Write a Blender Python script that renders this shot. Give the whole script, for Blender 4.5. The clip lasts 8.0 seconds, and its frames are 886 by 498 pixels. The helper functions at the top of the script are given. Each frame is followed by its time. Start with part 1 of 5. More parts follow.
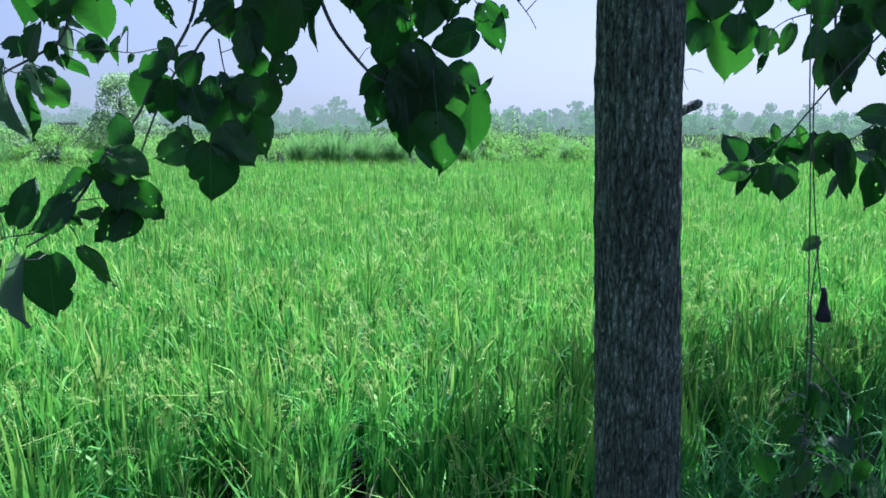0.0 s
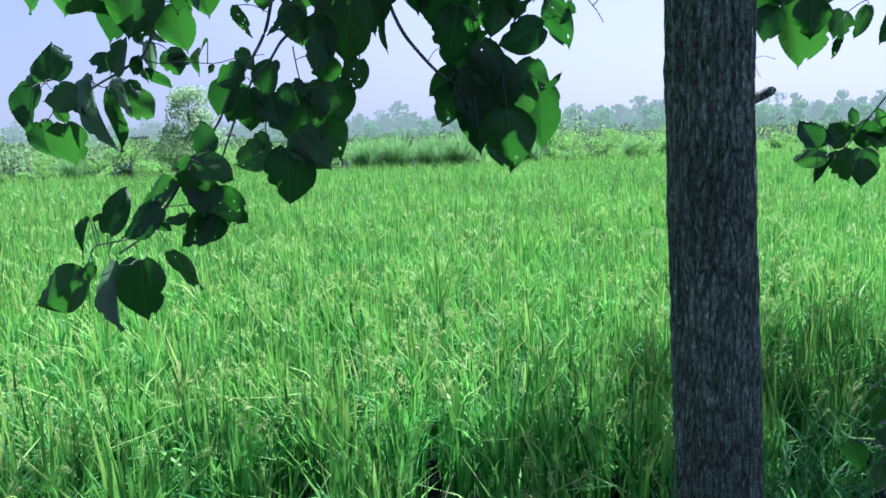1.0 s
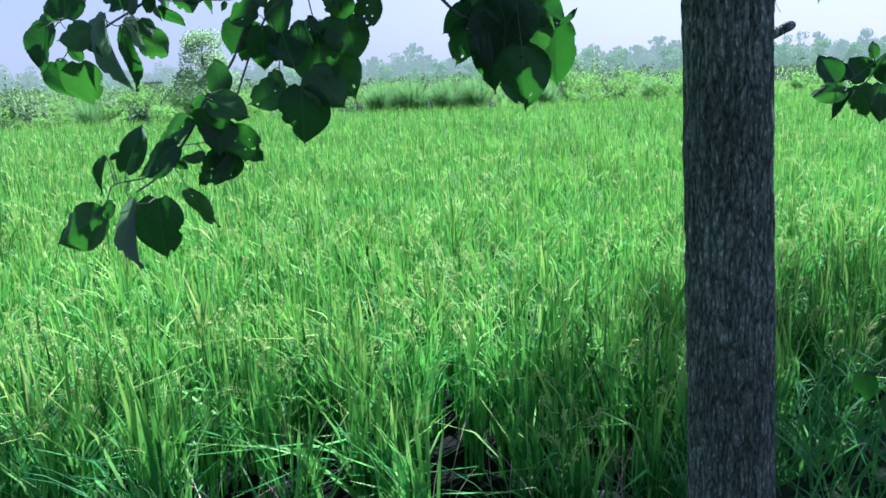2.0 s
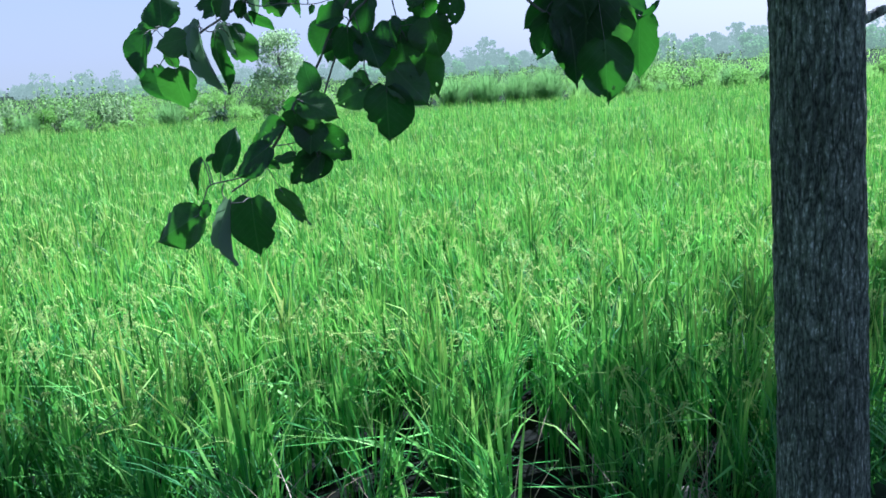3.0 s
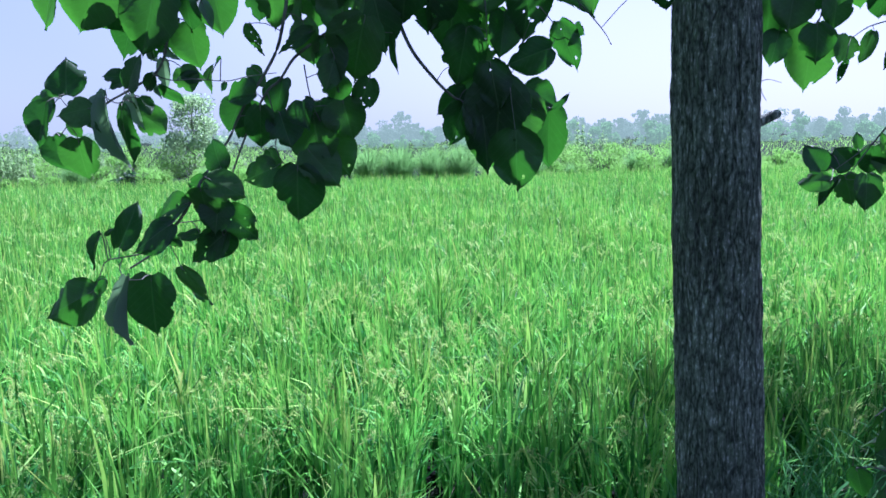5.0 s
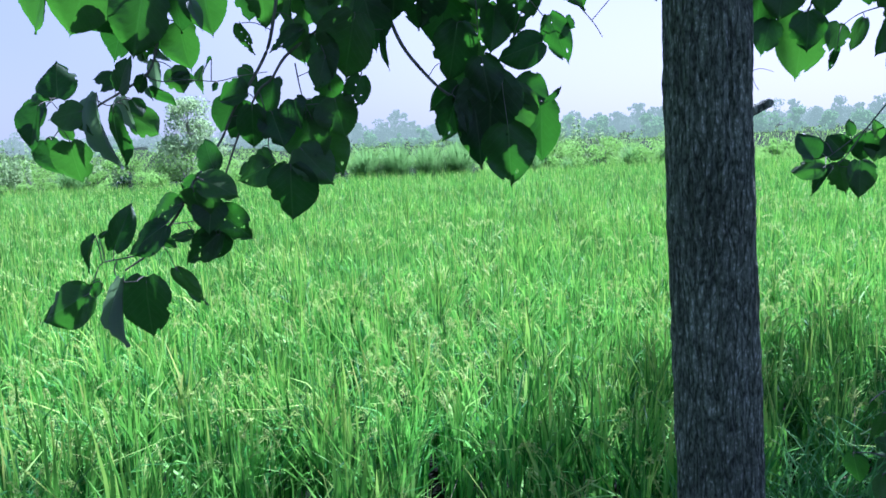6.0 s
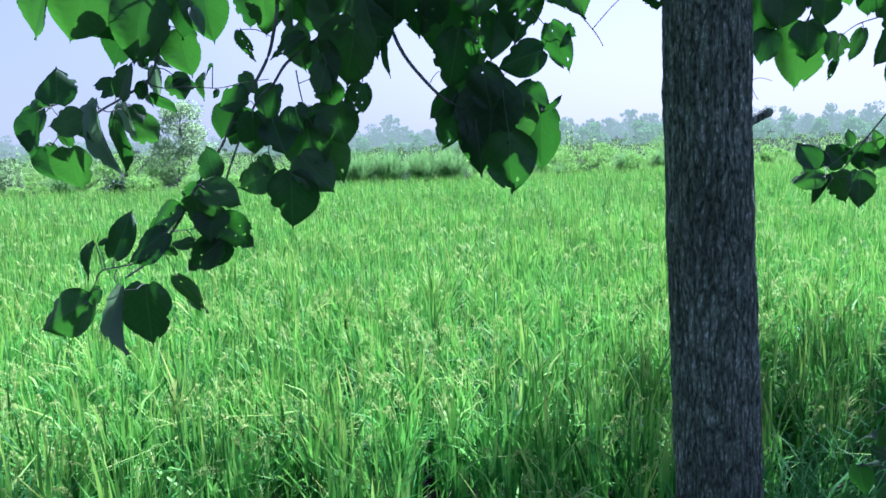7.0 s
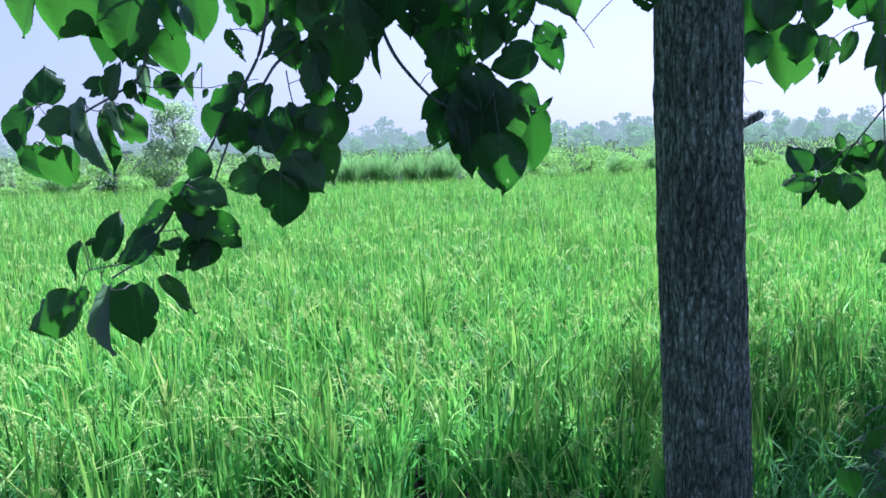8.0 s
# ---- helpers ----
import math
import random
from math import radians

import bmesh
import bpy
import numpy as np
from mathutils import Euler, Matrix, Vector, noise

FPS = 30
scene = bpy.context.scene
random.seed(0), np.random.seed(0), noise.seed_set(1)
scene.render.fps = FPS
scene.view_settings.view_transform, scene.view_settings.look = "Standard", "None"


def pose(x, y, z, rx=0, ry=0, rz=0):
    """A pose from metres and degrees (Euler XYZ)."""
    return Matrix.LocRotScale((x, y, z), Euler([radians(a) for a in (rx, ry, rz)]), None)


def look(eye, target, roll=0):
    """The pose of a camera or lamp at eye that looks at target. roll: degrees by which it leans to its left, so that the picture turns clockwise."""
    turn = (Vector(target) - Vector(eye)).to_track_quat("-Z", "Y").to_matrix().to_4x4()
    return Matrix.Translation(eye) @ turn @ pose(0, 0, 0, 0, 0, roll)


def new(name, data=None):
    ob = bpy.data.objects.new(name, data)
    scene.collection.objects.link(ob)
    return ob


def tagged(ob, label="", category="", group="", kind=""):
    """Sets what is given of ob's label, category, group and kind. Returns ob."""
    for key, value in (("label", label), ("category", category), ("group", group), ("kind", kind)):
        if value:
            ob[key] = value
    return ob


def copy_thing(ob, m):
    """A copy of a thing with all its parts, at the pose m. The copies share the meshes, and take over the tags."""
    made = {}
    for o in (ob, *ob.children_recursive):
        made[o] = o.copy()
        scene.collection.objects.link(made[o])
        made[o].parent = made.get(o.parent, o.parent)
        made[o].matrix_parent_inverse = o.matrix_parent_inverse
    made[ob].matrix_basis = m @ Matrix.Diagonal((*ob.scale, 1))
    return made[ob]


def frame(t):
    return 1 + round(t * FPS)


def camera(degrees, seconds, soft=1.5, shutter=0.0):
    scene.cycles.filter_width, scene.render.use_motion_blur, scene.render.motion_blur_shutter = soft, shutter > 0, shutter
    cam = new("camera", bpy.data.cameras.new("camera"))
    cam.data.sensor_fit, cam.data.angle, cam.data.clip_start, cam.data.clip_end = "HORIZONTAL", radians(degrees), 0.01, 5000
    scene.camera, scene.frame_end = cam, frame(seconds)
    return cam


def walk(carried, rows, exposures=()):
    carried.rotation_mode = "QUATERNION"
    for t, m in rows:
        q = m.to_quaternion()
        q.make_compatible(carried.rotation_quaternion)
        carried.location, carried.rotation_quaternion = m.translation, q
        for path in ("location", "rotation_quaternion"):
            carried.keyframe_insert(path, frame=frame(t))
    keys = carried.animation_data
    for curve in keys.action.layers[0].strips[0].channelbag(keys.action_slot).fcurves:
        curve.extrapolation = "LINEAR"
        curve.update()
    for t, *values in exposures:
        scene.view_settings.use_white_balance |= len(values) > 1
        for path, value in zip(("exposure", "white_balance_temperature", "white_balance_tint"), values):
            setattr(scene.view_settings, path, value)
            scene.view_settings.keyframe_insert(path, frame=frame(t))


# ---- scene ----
cam = camera(53.4, 8.0, soft=1.6)
PATH = [
    (0, (0.06, 0.1, 2.232), (0.065, 2.079, 1.943), 0.4),
    (0.2, (0.06, 0.09, 2.234), (0.051, 2.074, 1.979), -0.2),
    (0.5, (0.059, 0.075, 2.238), (-0.007, 2.059, 2.001), -1.1),
    (1, (0.038, 0.075, 2.225), (-0.104, 2.05, 1.941), -1.8),
    (1.2, (0.034, 0.061, 2.215), (-0.119, 2.028, 1.892), -1.8),
    (2.3, (0.043, 0.062, 2.212), (-0.175, 2.007, 1.802), -2.8),
    (2.5, (0.038, 0.054, 2.223), (-0.24, 1.994, 1.825), -3.3),
    (3, (0.02, 0.038, 2.22), (-0.327, 1.964, 1.809), -3.8),
    (3.5, (0.018, 0.063, 2.212), (-0.259, 2.001, 1.801), -2.6),
    (4, (0.022, 0.057, 2.236), (-0.153, 2.023, 1.915), -1.6),
    (4.2, (0.02, 0.058, 2.24), (-0.117, 2.034, 1.964), -1.1),
    (4.5, (0.018, 0.06, 2.247), (-0.118, 2.04, 1.993), -0.9),
    (4.7, (0.02, 0.06, 2.246), (-0.117, 2.039, 1.991), -0.8),
    (5.8, (0.032, 0.059, 2.241), (-0.125, 2.035, 1.971), -2.1),
    (6, (0.033, 0.059, 2.24), (-0.107, 2.036, 1.975), -2.2),
    (6.5, (0.024, 0.08, 2.246), (-0.065, 2.061, 1.989), -1.8),
    (7, (0.013, 0.064, 2.247), (-0.109, 2.044, 1.993), -1.9),
    (7.5, (0.019, 0.089, 2.239), (-0.085, 2.068, 1.969), -1.7),
    (8, (0.021, 0.07, 2.245), (-0.086, 2.051, 1.995), -1.6),
]
walk(cam, [(t, look(eye, target, roll)) for t, eye, target, roll in PATH],
     [(0.0, 1.56, 4950, 33), (0.5, 1.40, 4980, 30), (1.0, 1.69, 4930, 41), (2.5, 1.77, 4930, 36), (3.5, 1.78, 4930, 35), (4.5, 1.81, 4880, 45), (6.5, 1.83, 4880, 45), (8.0, 1.87, 4880, 45)])

# ---- world and sun ----
SUN_ELEVATION, SUN_BEARING = 56.0, 30.0      # bearing: degrees to the right of straight ahead
world = bpy.data.worlds.new("sky")
scene.world = world
world.use_nodes = True
sky_nodes = world.node_tree
sky_tex = sky_nodes.nodes.new("ShaderNodeTexSky")
sky_tex.sky_type = "NISHITA"
sky_tex.sun_disc = False
sky_tex.sun_elevation, sky_tex.sun_rotation = radians(SUN_ELEVATION), radians(SUN_BEARING)
sky_tex.air_density, sky_tex.dust_density, sky_tex.ozone_density = 0.5, 1.0, 1.6
sky_nodes.nodes["Background"].inputs["Strength"].default_value = 0.059


def haze_over_sky():
    """Summer haze: a pale veil that thickens towards the horizon and whitens towards the sun."""
    nd, ln = sky_nodes.nodes, sky_nodes.links
    way = nd.new("ShaderNodeTexCoord").outputs["Generated"]
    toward = nd.new("ShaderNodeVectorMath")
    toward.operation = "DOT_PRODUCT"
    se, sb = radians(SUN_ELEVATION), radians(SUN_BEARING)
    toward.inputs[1].default_value = (math.sin(sb) * math.cos(se), math.cos(sb) * math.cos(se), math.sin(se))
    ln.new(way, toward.inputs[0])
    white = nd.new("ShaderNodeMapRange")
    white.interpolation_type = "SMOOTHSTEP"
    white.inputs["From Min"].default_value, white.inputs["From Max"].default_value = 0.36, 0.64
    ln.new(toward.outputs["Value"], white.inputs[0])
    veil = nd.new("ShaderNodeMix")
    veil.data_type = "RGBA"
    ln.new(white.outputs[0], veil.inputs[0])
    veil.inputs["A"].default_value, veil.inputs["B"].default_value = (*HAZE_AWAY, 1), (*HAZE_SUNWARD, 1)
    up = nd.new("ShaderNodeSeparateXYZ")
    ln.new(way, up.inputs[0])
    thick = nd.new("ShaderNodeMapRange")
    thick.inputs["From Min"].default_value, thick.inputs["From Max"].default_value = 0.0, 0.45
    thick.inputs["To Min"].default_value, thick.inputs["To Max"].default_value = 0.96, 0.15
    ln.new(up.outputs[2], thick.inputs[0])
    both = nd.new("ShaderNodeMix")
    both.data_type = "RGBA"
    ln.new(thick.outputs[0], both.inputs[0])
    ln.new(sky_tex.outputs[0], both.inputs["A"])
    ln.new(veil.outputs["Result"], both.inputs["B"])
    ln.new(both.outputs["Result"], nd["Background"].inputs["Color"])


HAZE_AWAY, HAZE_SUNWARD = (2.9, 3.3, 2.85), (4.7, 4.9, 4.0)
haze_over_sky()
sun = new("sun", bpy.data.lights.new("sun", "SUN"))
sun.data.energy, sun.data.angle, sun.data.color = 5.0, radians(0.6), (1.0, 0.96, 0.88)
_se, _sb = radians(SUN_ELEVATION), radians(SUN_BEARING)
sun.matrix_world = look((math.sin(_sb) * math.cos(_se) * 50, math.cos(_sb) * math.cos(_se) * 50, math.sin(_se) * 50), (0, 0, 0))


# ---- materials ----
def shader(name):
    m = bpy.data.materials.new(name)
    m.use_nodes = True
    m.node_tree.nodes.clear()
    return m, m.node_tree.nodes, m.node_tree.links


def add(nodes, kind, **values):
    n = nodes.new(kind)
    for key, v in values.items():
        n.inputs[key.replace("_", " ")].default_value = v
    return n


def mapped(nodes, links, scale, coords="Object"):
    tc, mp = nodes.new("ShaderNodeTexCoord"), nodes.new("ShaderNodeMapping")
    mp.inputs["Scale"].default_value = scale
    links.new(tc.outputs[coords], mp.inputs["Vector"])
    return mp.outputs[0]


def ramp(nodes, links, value, stops):
    r = nodes.new("ShaderNodeValToRGB")
    while len(r.color_ramp.elements) < len(stops):
        r.color_ramp.elements.new(0.5)
    for e, (p, c) in zip(r.color_ramp.elements, stops):
        e.position, e.color = p, (*c, 1)
    links.new(value, r.inputs[0])
    return r.outputs[0]


def foliage(name, colours, through_colour, share=0.45, rough=0.5, per="island", patch=0.0, shine=0.5, haze_glow=0.0, ripe=None, even=0.75):
    """Thin leaves: a glossy face and light that passes through, varied leaf by leaf and in broad patches. ripe: the heights between which the blades turn yellower; even: how alike the light through all the leaves is."""
    m, n, k = shader(name)
    if per == "island":
        rnd = n.new("ShaderNodeNewGeometry").outputs["Random Per Island"]
    else:
        rnd = n.new("ShaderNodeObjectInfo").outputs["Random"]
    col = ramp(n, k, rnd, [(i / (len(colours) - 1), c) for i, c in enumerate(colours)])
    if patch:
        noise_n = add(n, "ShaderNodeTexNoise", Scale=patch, Detail=3.0)
        k.new(mapped(n, k, (1, 1, 0.3)), noise_n.inputs["Vector"])
        hsv = n.new("ShaderNodeHueSaturation")
        mr = add(n, "ShaderNodeMapRange", From_Min=0.3, From_Max=0.7, To_Min=0.72, To_Max=1.25)
        k.new(noise_n.outputs[0], mr.inputs[0])
        k.new(mr.outputs[0], hsv.inputs["Value"])
        k.new(col, hsv.inputs["Color"])
        col = hsv.outputs[0]
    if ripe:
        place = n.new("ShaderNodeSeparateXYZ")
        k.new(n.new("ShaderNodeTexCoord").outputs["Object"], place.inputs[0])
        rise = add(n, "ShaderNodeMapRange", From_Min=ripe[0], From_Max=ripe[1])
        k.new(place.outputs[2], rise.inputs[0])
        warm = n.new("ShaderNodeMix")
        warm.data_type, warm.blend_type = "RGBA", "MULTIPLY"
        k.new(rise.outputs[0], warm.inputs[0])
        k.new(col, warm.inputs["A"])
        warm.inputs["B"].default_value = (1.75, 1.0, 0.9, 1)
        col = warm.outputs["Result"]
    p = add(n, "ShaderNodeBsdfPrincipled", Roughness=rough, Specular_IOR_Level=shine)
    k.new(col, p.inputs["Base Color"])
    tr = n.new("ShaderNodeBsdfTranslucent")
    mixc = n.new("ShaderNodeMix")
    mixc.data_type, mixc.blend_type = "RGBA", "MIX"
    mixc.inputs[0].default_value = even
    k.new(col, mixc.inputs["A"])
    mixc.inputs["B"].default_value = (*through_colour, 1)
    k.new(mixc.outputs["Result"], tr.inputs["Color"])
    ms = n.new("ShaderNodeMixShader")
    ms.inputs[0].default_value = share
    k.new(p.outputs[0], ms.inputs[1])
    k.new(tr.outputs[0], ms.inputs[2])
    last = ms.outputs[0]
    if haze_glow:
        # air haze painted as emission, only for the backdrop at the horizon
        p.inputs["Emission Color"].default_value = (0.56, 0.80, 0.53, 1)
        p.inputs["Emission Strength"].default_value = haze_glow
    k.new(last, n.new("ShaderNodeOutputMaterial").inputs[0])
    return m


def leaf_material():
    """Broad poplar leaves: a pale midrib and side veins, blotches, a waxy face."""
    m, n, k = shader("poplar_leaf")
    rnd = n.new("ShaderNodeObjectInfo").outputs["Random"]
    col = ramp(n, k, rnd, [(0, (0.026, 0.08, 0.026)), (0.45, (0.038, 0.105, 0.030)), (0.8, (0.058, 0.145, 0.034)), (1, (0.09, 0.18, 0.06))])
    tc = n.new("ShaderNodeTexCoord")
    sep = n.new("ShaderNodeSeparateXYZ")
    k.new(tc.outputs["Object"], sep.inputs[0])
    ax = n.new("ShaderNodeMath"); ax.operation = "ABSOLUTE"
    k.new(sep.outputs[0], ax.inputs[0])
    mid = add(n, "ShaderNodeMapRange", From_Min=0.008, From_Max=0.022, To_Min=1.0, To_Max=0.0)
    k.new(ax.outputs[0], mid.inputs[0])
    # side veins climb from the midrib towards the edge
    sl = n.new("ShaderNodeMath"); sl.operation = "MULTIPLY_ADD"
    k.new(ax.outputs[0], sl.inputs[0]); sl.inputs[1].default_value = -0.8
    k.new(sep.outputs[1], sl.inputs[2])
    sc = n.new("ShaderNodeMath"); sc.operation = "MULTIPLY"; sc.inputs[1].default_value = 46.0
    k.new(sl.outputs[0], sc.inputs[0])
    sn = n.new("ShaderNodeMath"); sn.operation = "SINE"
    k.new(sc.outputs[0], sn.inputs[0])
    vein = add(n, "ShaderNodeMapRange", From_Min=0.93, From_Max=1.0, To_Min=0.0, To_Max=0.5)
    k.new(sn.outputs[0], vein.inputs[0])
    mx = n.new("ShaderNodeMath"); mx.operation = "MAXIMUM"
    k.new(mid.outputs[0], mx.inputs[0]); k.new(vein.outputs[0], mx.inputs[1])
    blot = add(n, "ShaderNodeTexNoise", Scale=5.0, Detail=4.0)
    k.new(tc.outputs["Object"], blot.inputs["Vector"])
    hsv = n.new("ShaderNodeHueSaturation")
    mr = add(n, "ShaderNodeMapRange", From_Min=0.3, From_Max=0.7, To_Min=0.8, To_Max=1.2)
    k.new(blot.outputs[0], mr.inputs[0]); k.new(mr.outputs[0], hsv.inputs["Value"]); k.new(col, hsv.inputs["Color"])
    mixv = n.new("ShaderNodeMix"); mixv.data_type = "RGBA"
    fac = n.new("ShaderNodeMath"); fac.operation = "MULTIPLY"; fac.inputs[1].default_value = 0.45
    k.new(mx.outputs[0], fac.inputs[0]); k.new(fac.outputs[0], mixv.inputs[0])
    k.new(hsv.outputs[0], mixv.inputs["A"]); mixv.inputs["B"].default_value = (0.14, 0.26, 0.09, 1)
    p = add(n, "ShaderNodeBsdfPrincipled", Roughness=0.4, Specular_IOR_Level=0.5)
    k.new(mixv.outputs["Result"], p.inputs["Base Color"])
    bump = add(n, "ShaderNodeBump", Strength=0.25, Distance=0.02)
    k.new(mx.outputs[0], bump.inputs["Height"]); k.new(bump.outputs[0], p.inputs["Normal"])
    tr = n.new("ShaderNodeBsdfTranslucent")
    thr = ramp(n, k, rnd, [(0, (0.015, 0.09, 0.005)), (0.5, (0.022, 0.125, 0.006)), (1, (0.036, 0.165, 0.008))])
    k.new(thr, tr.inputs["Color"])
    ms = n.new("ShaderNodeMixShader"); ms.inputs[0].default_value = 0.5
    k.new(p.outputs[0], ms.inputs[1]); k.new(tr.outputs[0], ms.inputs[2])
    k.new(ms.outputs[0], n.new("ShaderNodeOutputMaterial").inputs[0])
    return m


def bark_material():
    """Grey-black bark: narrow upright plates between dark cracks, rough on their faces, with pale flecks where they flake."""
    m, n, k = shader("poplar_bark")
    warp = add(n, "ShaderNodeTexNoise", Scale=1.0, Detail=3.0)
    k.new(mapped(n, k, (24, 24, 10)), warp.inputs["Vector"])

    def warped(scale, amount):
        v = n.new("ShaderNodeVectorMath"); v.operation = "MULTIPLY_ADD"
        k.new(warp.outputs["Color"], v.inputs[0]); v.inputs[1].default_value = (amount, amount, amount)
        k.new(mapped(n, k, scale), v.inputs[2])
        return v.outputs[0]

    def plates(scale, amount, width):
        cell = n.new("ShaderNodeTexVoronoi")
        cell.feature = "DISTANCE_TO_EDGE"
        cell.inputs["Scale"].default_value = 1.0
        k.new(warped(scale, amount), cell.inputs["Vector"])
        face = add(n, "ShaderNodeMapRange", From_Min=0.0, From_Max=width)
        face.interpolation_type = "SMOOTHSTEP"
        k.new(cell.outputs["Distance"], face.inputs[0])
        return face.outputs[0]
    coarse, fine = plates((50, 50, 8), 1.7, 0.22), plates((110, 110, 30), 2.0, 0.3)
    flake = add(n, "ShaderNodeTexNoise", Scale=1.0, Detail=6.0, Roughness=0.7)
    k.new(warped((120, 120, 62), 1.2), flake.inputs["Vector"])

    def blend(a, b, share):
        f = n.new("ShaderNodeMath"); f.operation = "MULTIPLY_ADD"; f.inputs[1].default_value = share
        k.new(a, f.inputs[0]); k.new(b, f.inputs[2])
        return f.outputs[0]
    level = blend(coarse, blend(fine, flake.outputs[0], 0.11), 0.25)
    broad = add(n, "ShaderNodeTexNoise", Scale=3.2, Detail=4.0)
    k.new(mapped(n, k, (1, 1, 0.6)), broad.inputs["Vector"])
    col = ramp(n, k, level, [(0.42, (0.024, 0.032, 0.02)), (0.64, (0.12, 0.155, 0.10)), (0.84, (0.25, 0.31, 0.21)), (0.95, (0.62, 0.68, 0.55))])
    hsv = n.new("ShaderNodeHueSaturation")
    mr = add(n, "ShaderNodeMapRange", From_Min=0.3, From_Max=0.7, To_Min=0.75, To_Max=1.3)
    k.new(broad.outputs[0], mr.inputs[0]); k.new(mr.outputs[0], hsv.inputs["Value"]); k.new(col, hsv.inputs["Color"])
    p = add(n, "ShaderNodeBsdfPrincipled", Roughness=0.75)
    k.new(hsv.outputs[0], p.inputs["Base Color"])
    bump = add(n, "ShaderNodeBump", Strength=1.0, Distance=0.016)
    k.new(level, bump.inputs["Height"])
    k.new(bump.outputs[0], p.inputs["Normal"])
    k.new(p.outputs[0], n.new("ShaderNodeOutputMaterial").inputs[0])
    return m


def earthy(name, stops, scale, rough=0.9, bump_m=0.02, stretch=(1, 1, 1), shine=0.4):
    m, n, k = shader(name)
    a = add(n, "ShaderNodeTexNoise", Scale=scale, Detail=8.0, Roughness=0.65)
    k.new(mapped(n, k, stretch), a.inputs["Vector"])
    b = add(n, "ShaderNodeTexNoise", Scale=scale * 14, Detail=4.0)
    k.new(mapped(n, k, stretch), b.inputs["Vector"])
    mx = n.new("ShaderNodeMath"); mx.operation = "MULTIPLY_ADD"; mx.inputs[1].default_value = 0.35
    k.new(b.outputs[0], mx.inputs[0]); k.new(a.outputs[0], mx.inputs[2])
    sub = n.new("ShaderNodeMath"); sub.operation = "SUBTRACT"; sub.inputs[1].default_value = 0.17
    k.new(mx.outputs[0], sub.inputs[0])
    col = ramp(n, k, sub.outputs[0], stops)
    p = add(n, "ShaderNodeBsdfPrincipled", Roughness=rough, Specular_IOR_Level=shine)
    k.new(col, p.inputs["Base Color"])
    bp = add(n, "ShaderNodeBump", Strength=0.6, Distance=bump_m)
    k.new(mx.outputs[0], bp.inputs["Height"]); k.new(bp.outputs[0], p.inputs["Normal"])
    k.new(p.outputs[0], n.new("ShaderNodeOutputMaterial").inputs[0])
    return m


LEAF = leaf_material()
LEAF_BACK = foliage("poplar_leaf_back", [(0.15, 0.22, 0.16), (0.22, 0.30, 0.22)], (0.14, 0.32, 0.08), 0.35, 0.5, per="object")
STRAW = foliage("dry_straw", [(0.28, 0.24, 0.13), (0.42, 0.37, 0.22)], (0.4, 0.34, 0.18), 0.25, 0.6)
BARK = bark_material()
TWIG = earthy("twig_bark", [(0.3, (0.055, 0.06, 0.045)), (0.7, (0.19, 0.20, 0.15))], 30, 0.8, 0.002)
PALE_BARK = earthy("willow_bark", [(0.3, (0.16, 0.18, 0.12)), (0.7, (0.30, 0.32, 0.22))], 8, 0.85, 0.004)
# soil and mud painted darker than their own tone, for shade under the plants
SHADE_DARK_SOIL = earthy("shade_dark_soil_and_turf", [(0.25, (0.003, 0.005, 0.003)), (0.45, (0.006, 0.012, 0.005)), (0.65, (0.014, 0.034, 0.010)), (0.8, (0.035, 0.07, 0.02))], 0.7, 0.95, 0.03, shine=0.06)
SHADE_DARK_MUD = earthy("shade_dark_wet_mud", [(0.3, (0.003, 0.005, 0.003)), (0.7, (0.009, 0.012, 0.007))], 3.0, 0.95, 0.02, shine=0.06)
CLOD = earthy("dry_clay", [(0.3, (0.30, 0.25, 0.18)), (0.7, (0.55, 0.49, 0.39))], 14, 0.95, 0.01)
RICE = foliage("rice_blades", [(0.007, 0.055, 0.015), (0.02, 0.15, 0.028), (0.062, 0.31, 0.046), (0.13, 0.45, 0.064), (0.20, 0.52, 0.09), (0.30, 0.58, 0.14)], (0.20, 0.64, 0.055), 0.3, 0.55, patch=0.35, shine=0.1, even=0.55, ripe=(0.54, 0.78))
EARS = foliage("rice_ears", [(0.26, 0.45, 0.09), (0.37, 0.53, 0.13), (0.51, 0.61, 0.21)], (0.40, 0.57, 0.13), 0.35, 0.9, shine=0.08)
GRASS = foliage("bund_grass", [(0.015, 0.09, 0.024), (0.035, 0.17, 0.04), (0.07, 0.26, 0.06), (0.15, 0.33, 0.12)], (0.14, 0.5, 0.06), 0.35, 0.6, shine=0.1)
REED = foliage("reed_blades", [(0.08, 0.20, 0.05), (0.14, 0.31, 0.08), (0.19, 0.36, 0.10)], (0.19, 0.42, 0.105), 0.5, 0.6, patch=0.4, shine=0.2)
SHRUB = foliage("shrub_leaves", [(0.15, 0.33, 0.06), (0.195, 0.40, 0.08), (0.25, 0.46, 0.105)], (0.25, 0.53, 0.095), 0.5, 0.95, patch=0.5, shine=0.05)
DARK_SHRUB = foliage("dark_shrub_leaves", [(0.015, 0.05, 0.02), (0.03, 0.09, 0.03), (0.05, 0.12, 0.04)], (0.05, 0.14, 0.04), 0.3, 0.5)
PALE_TREE = foliage("willow_leaves", [(0.20, 0.32, 0.14), (0.24, 0.36, 0.165), (0.28, 0.40, 0.19)], (0.32, 0.50, 0.20), 0.6, 0.85, shine=0.1)
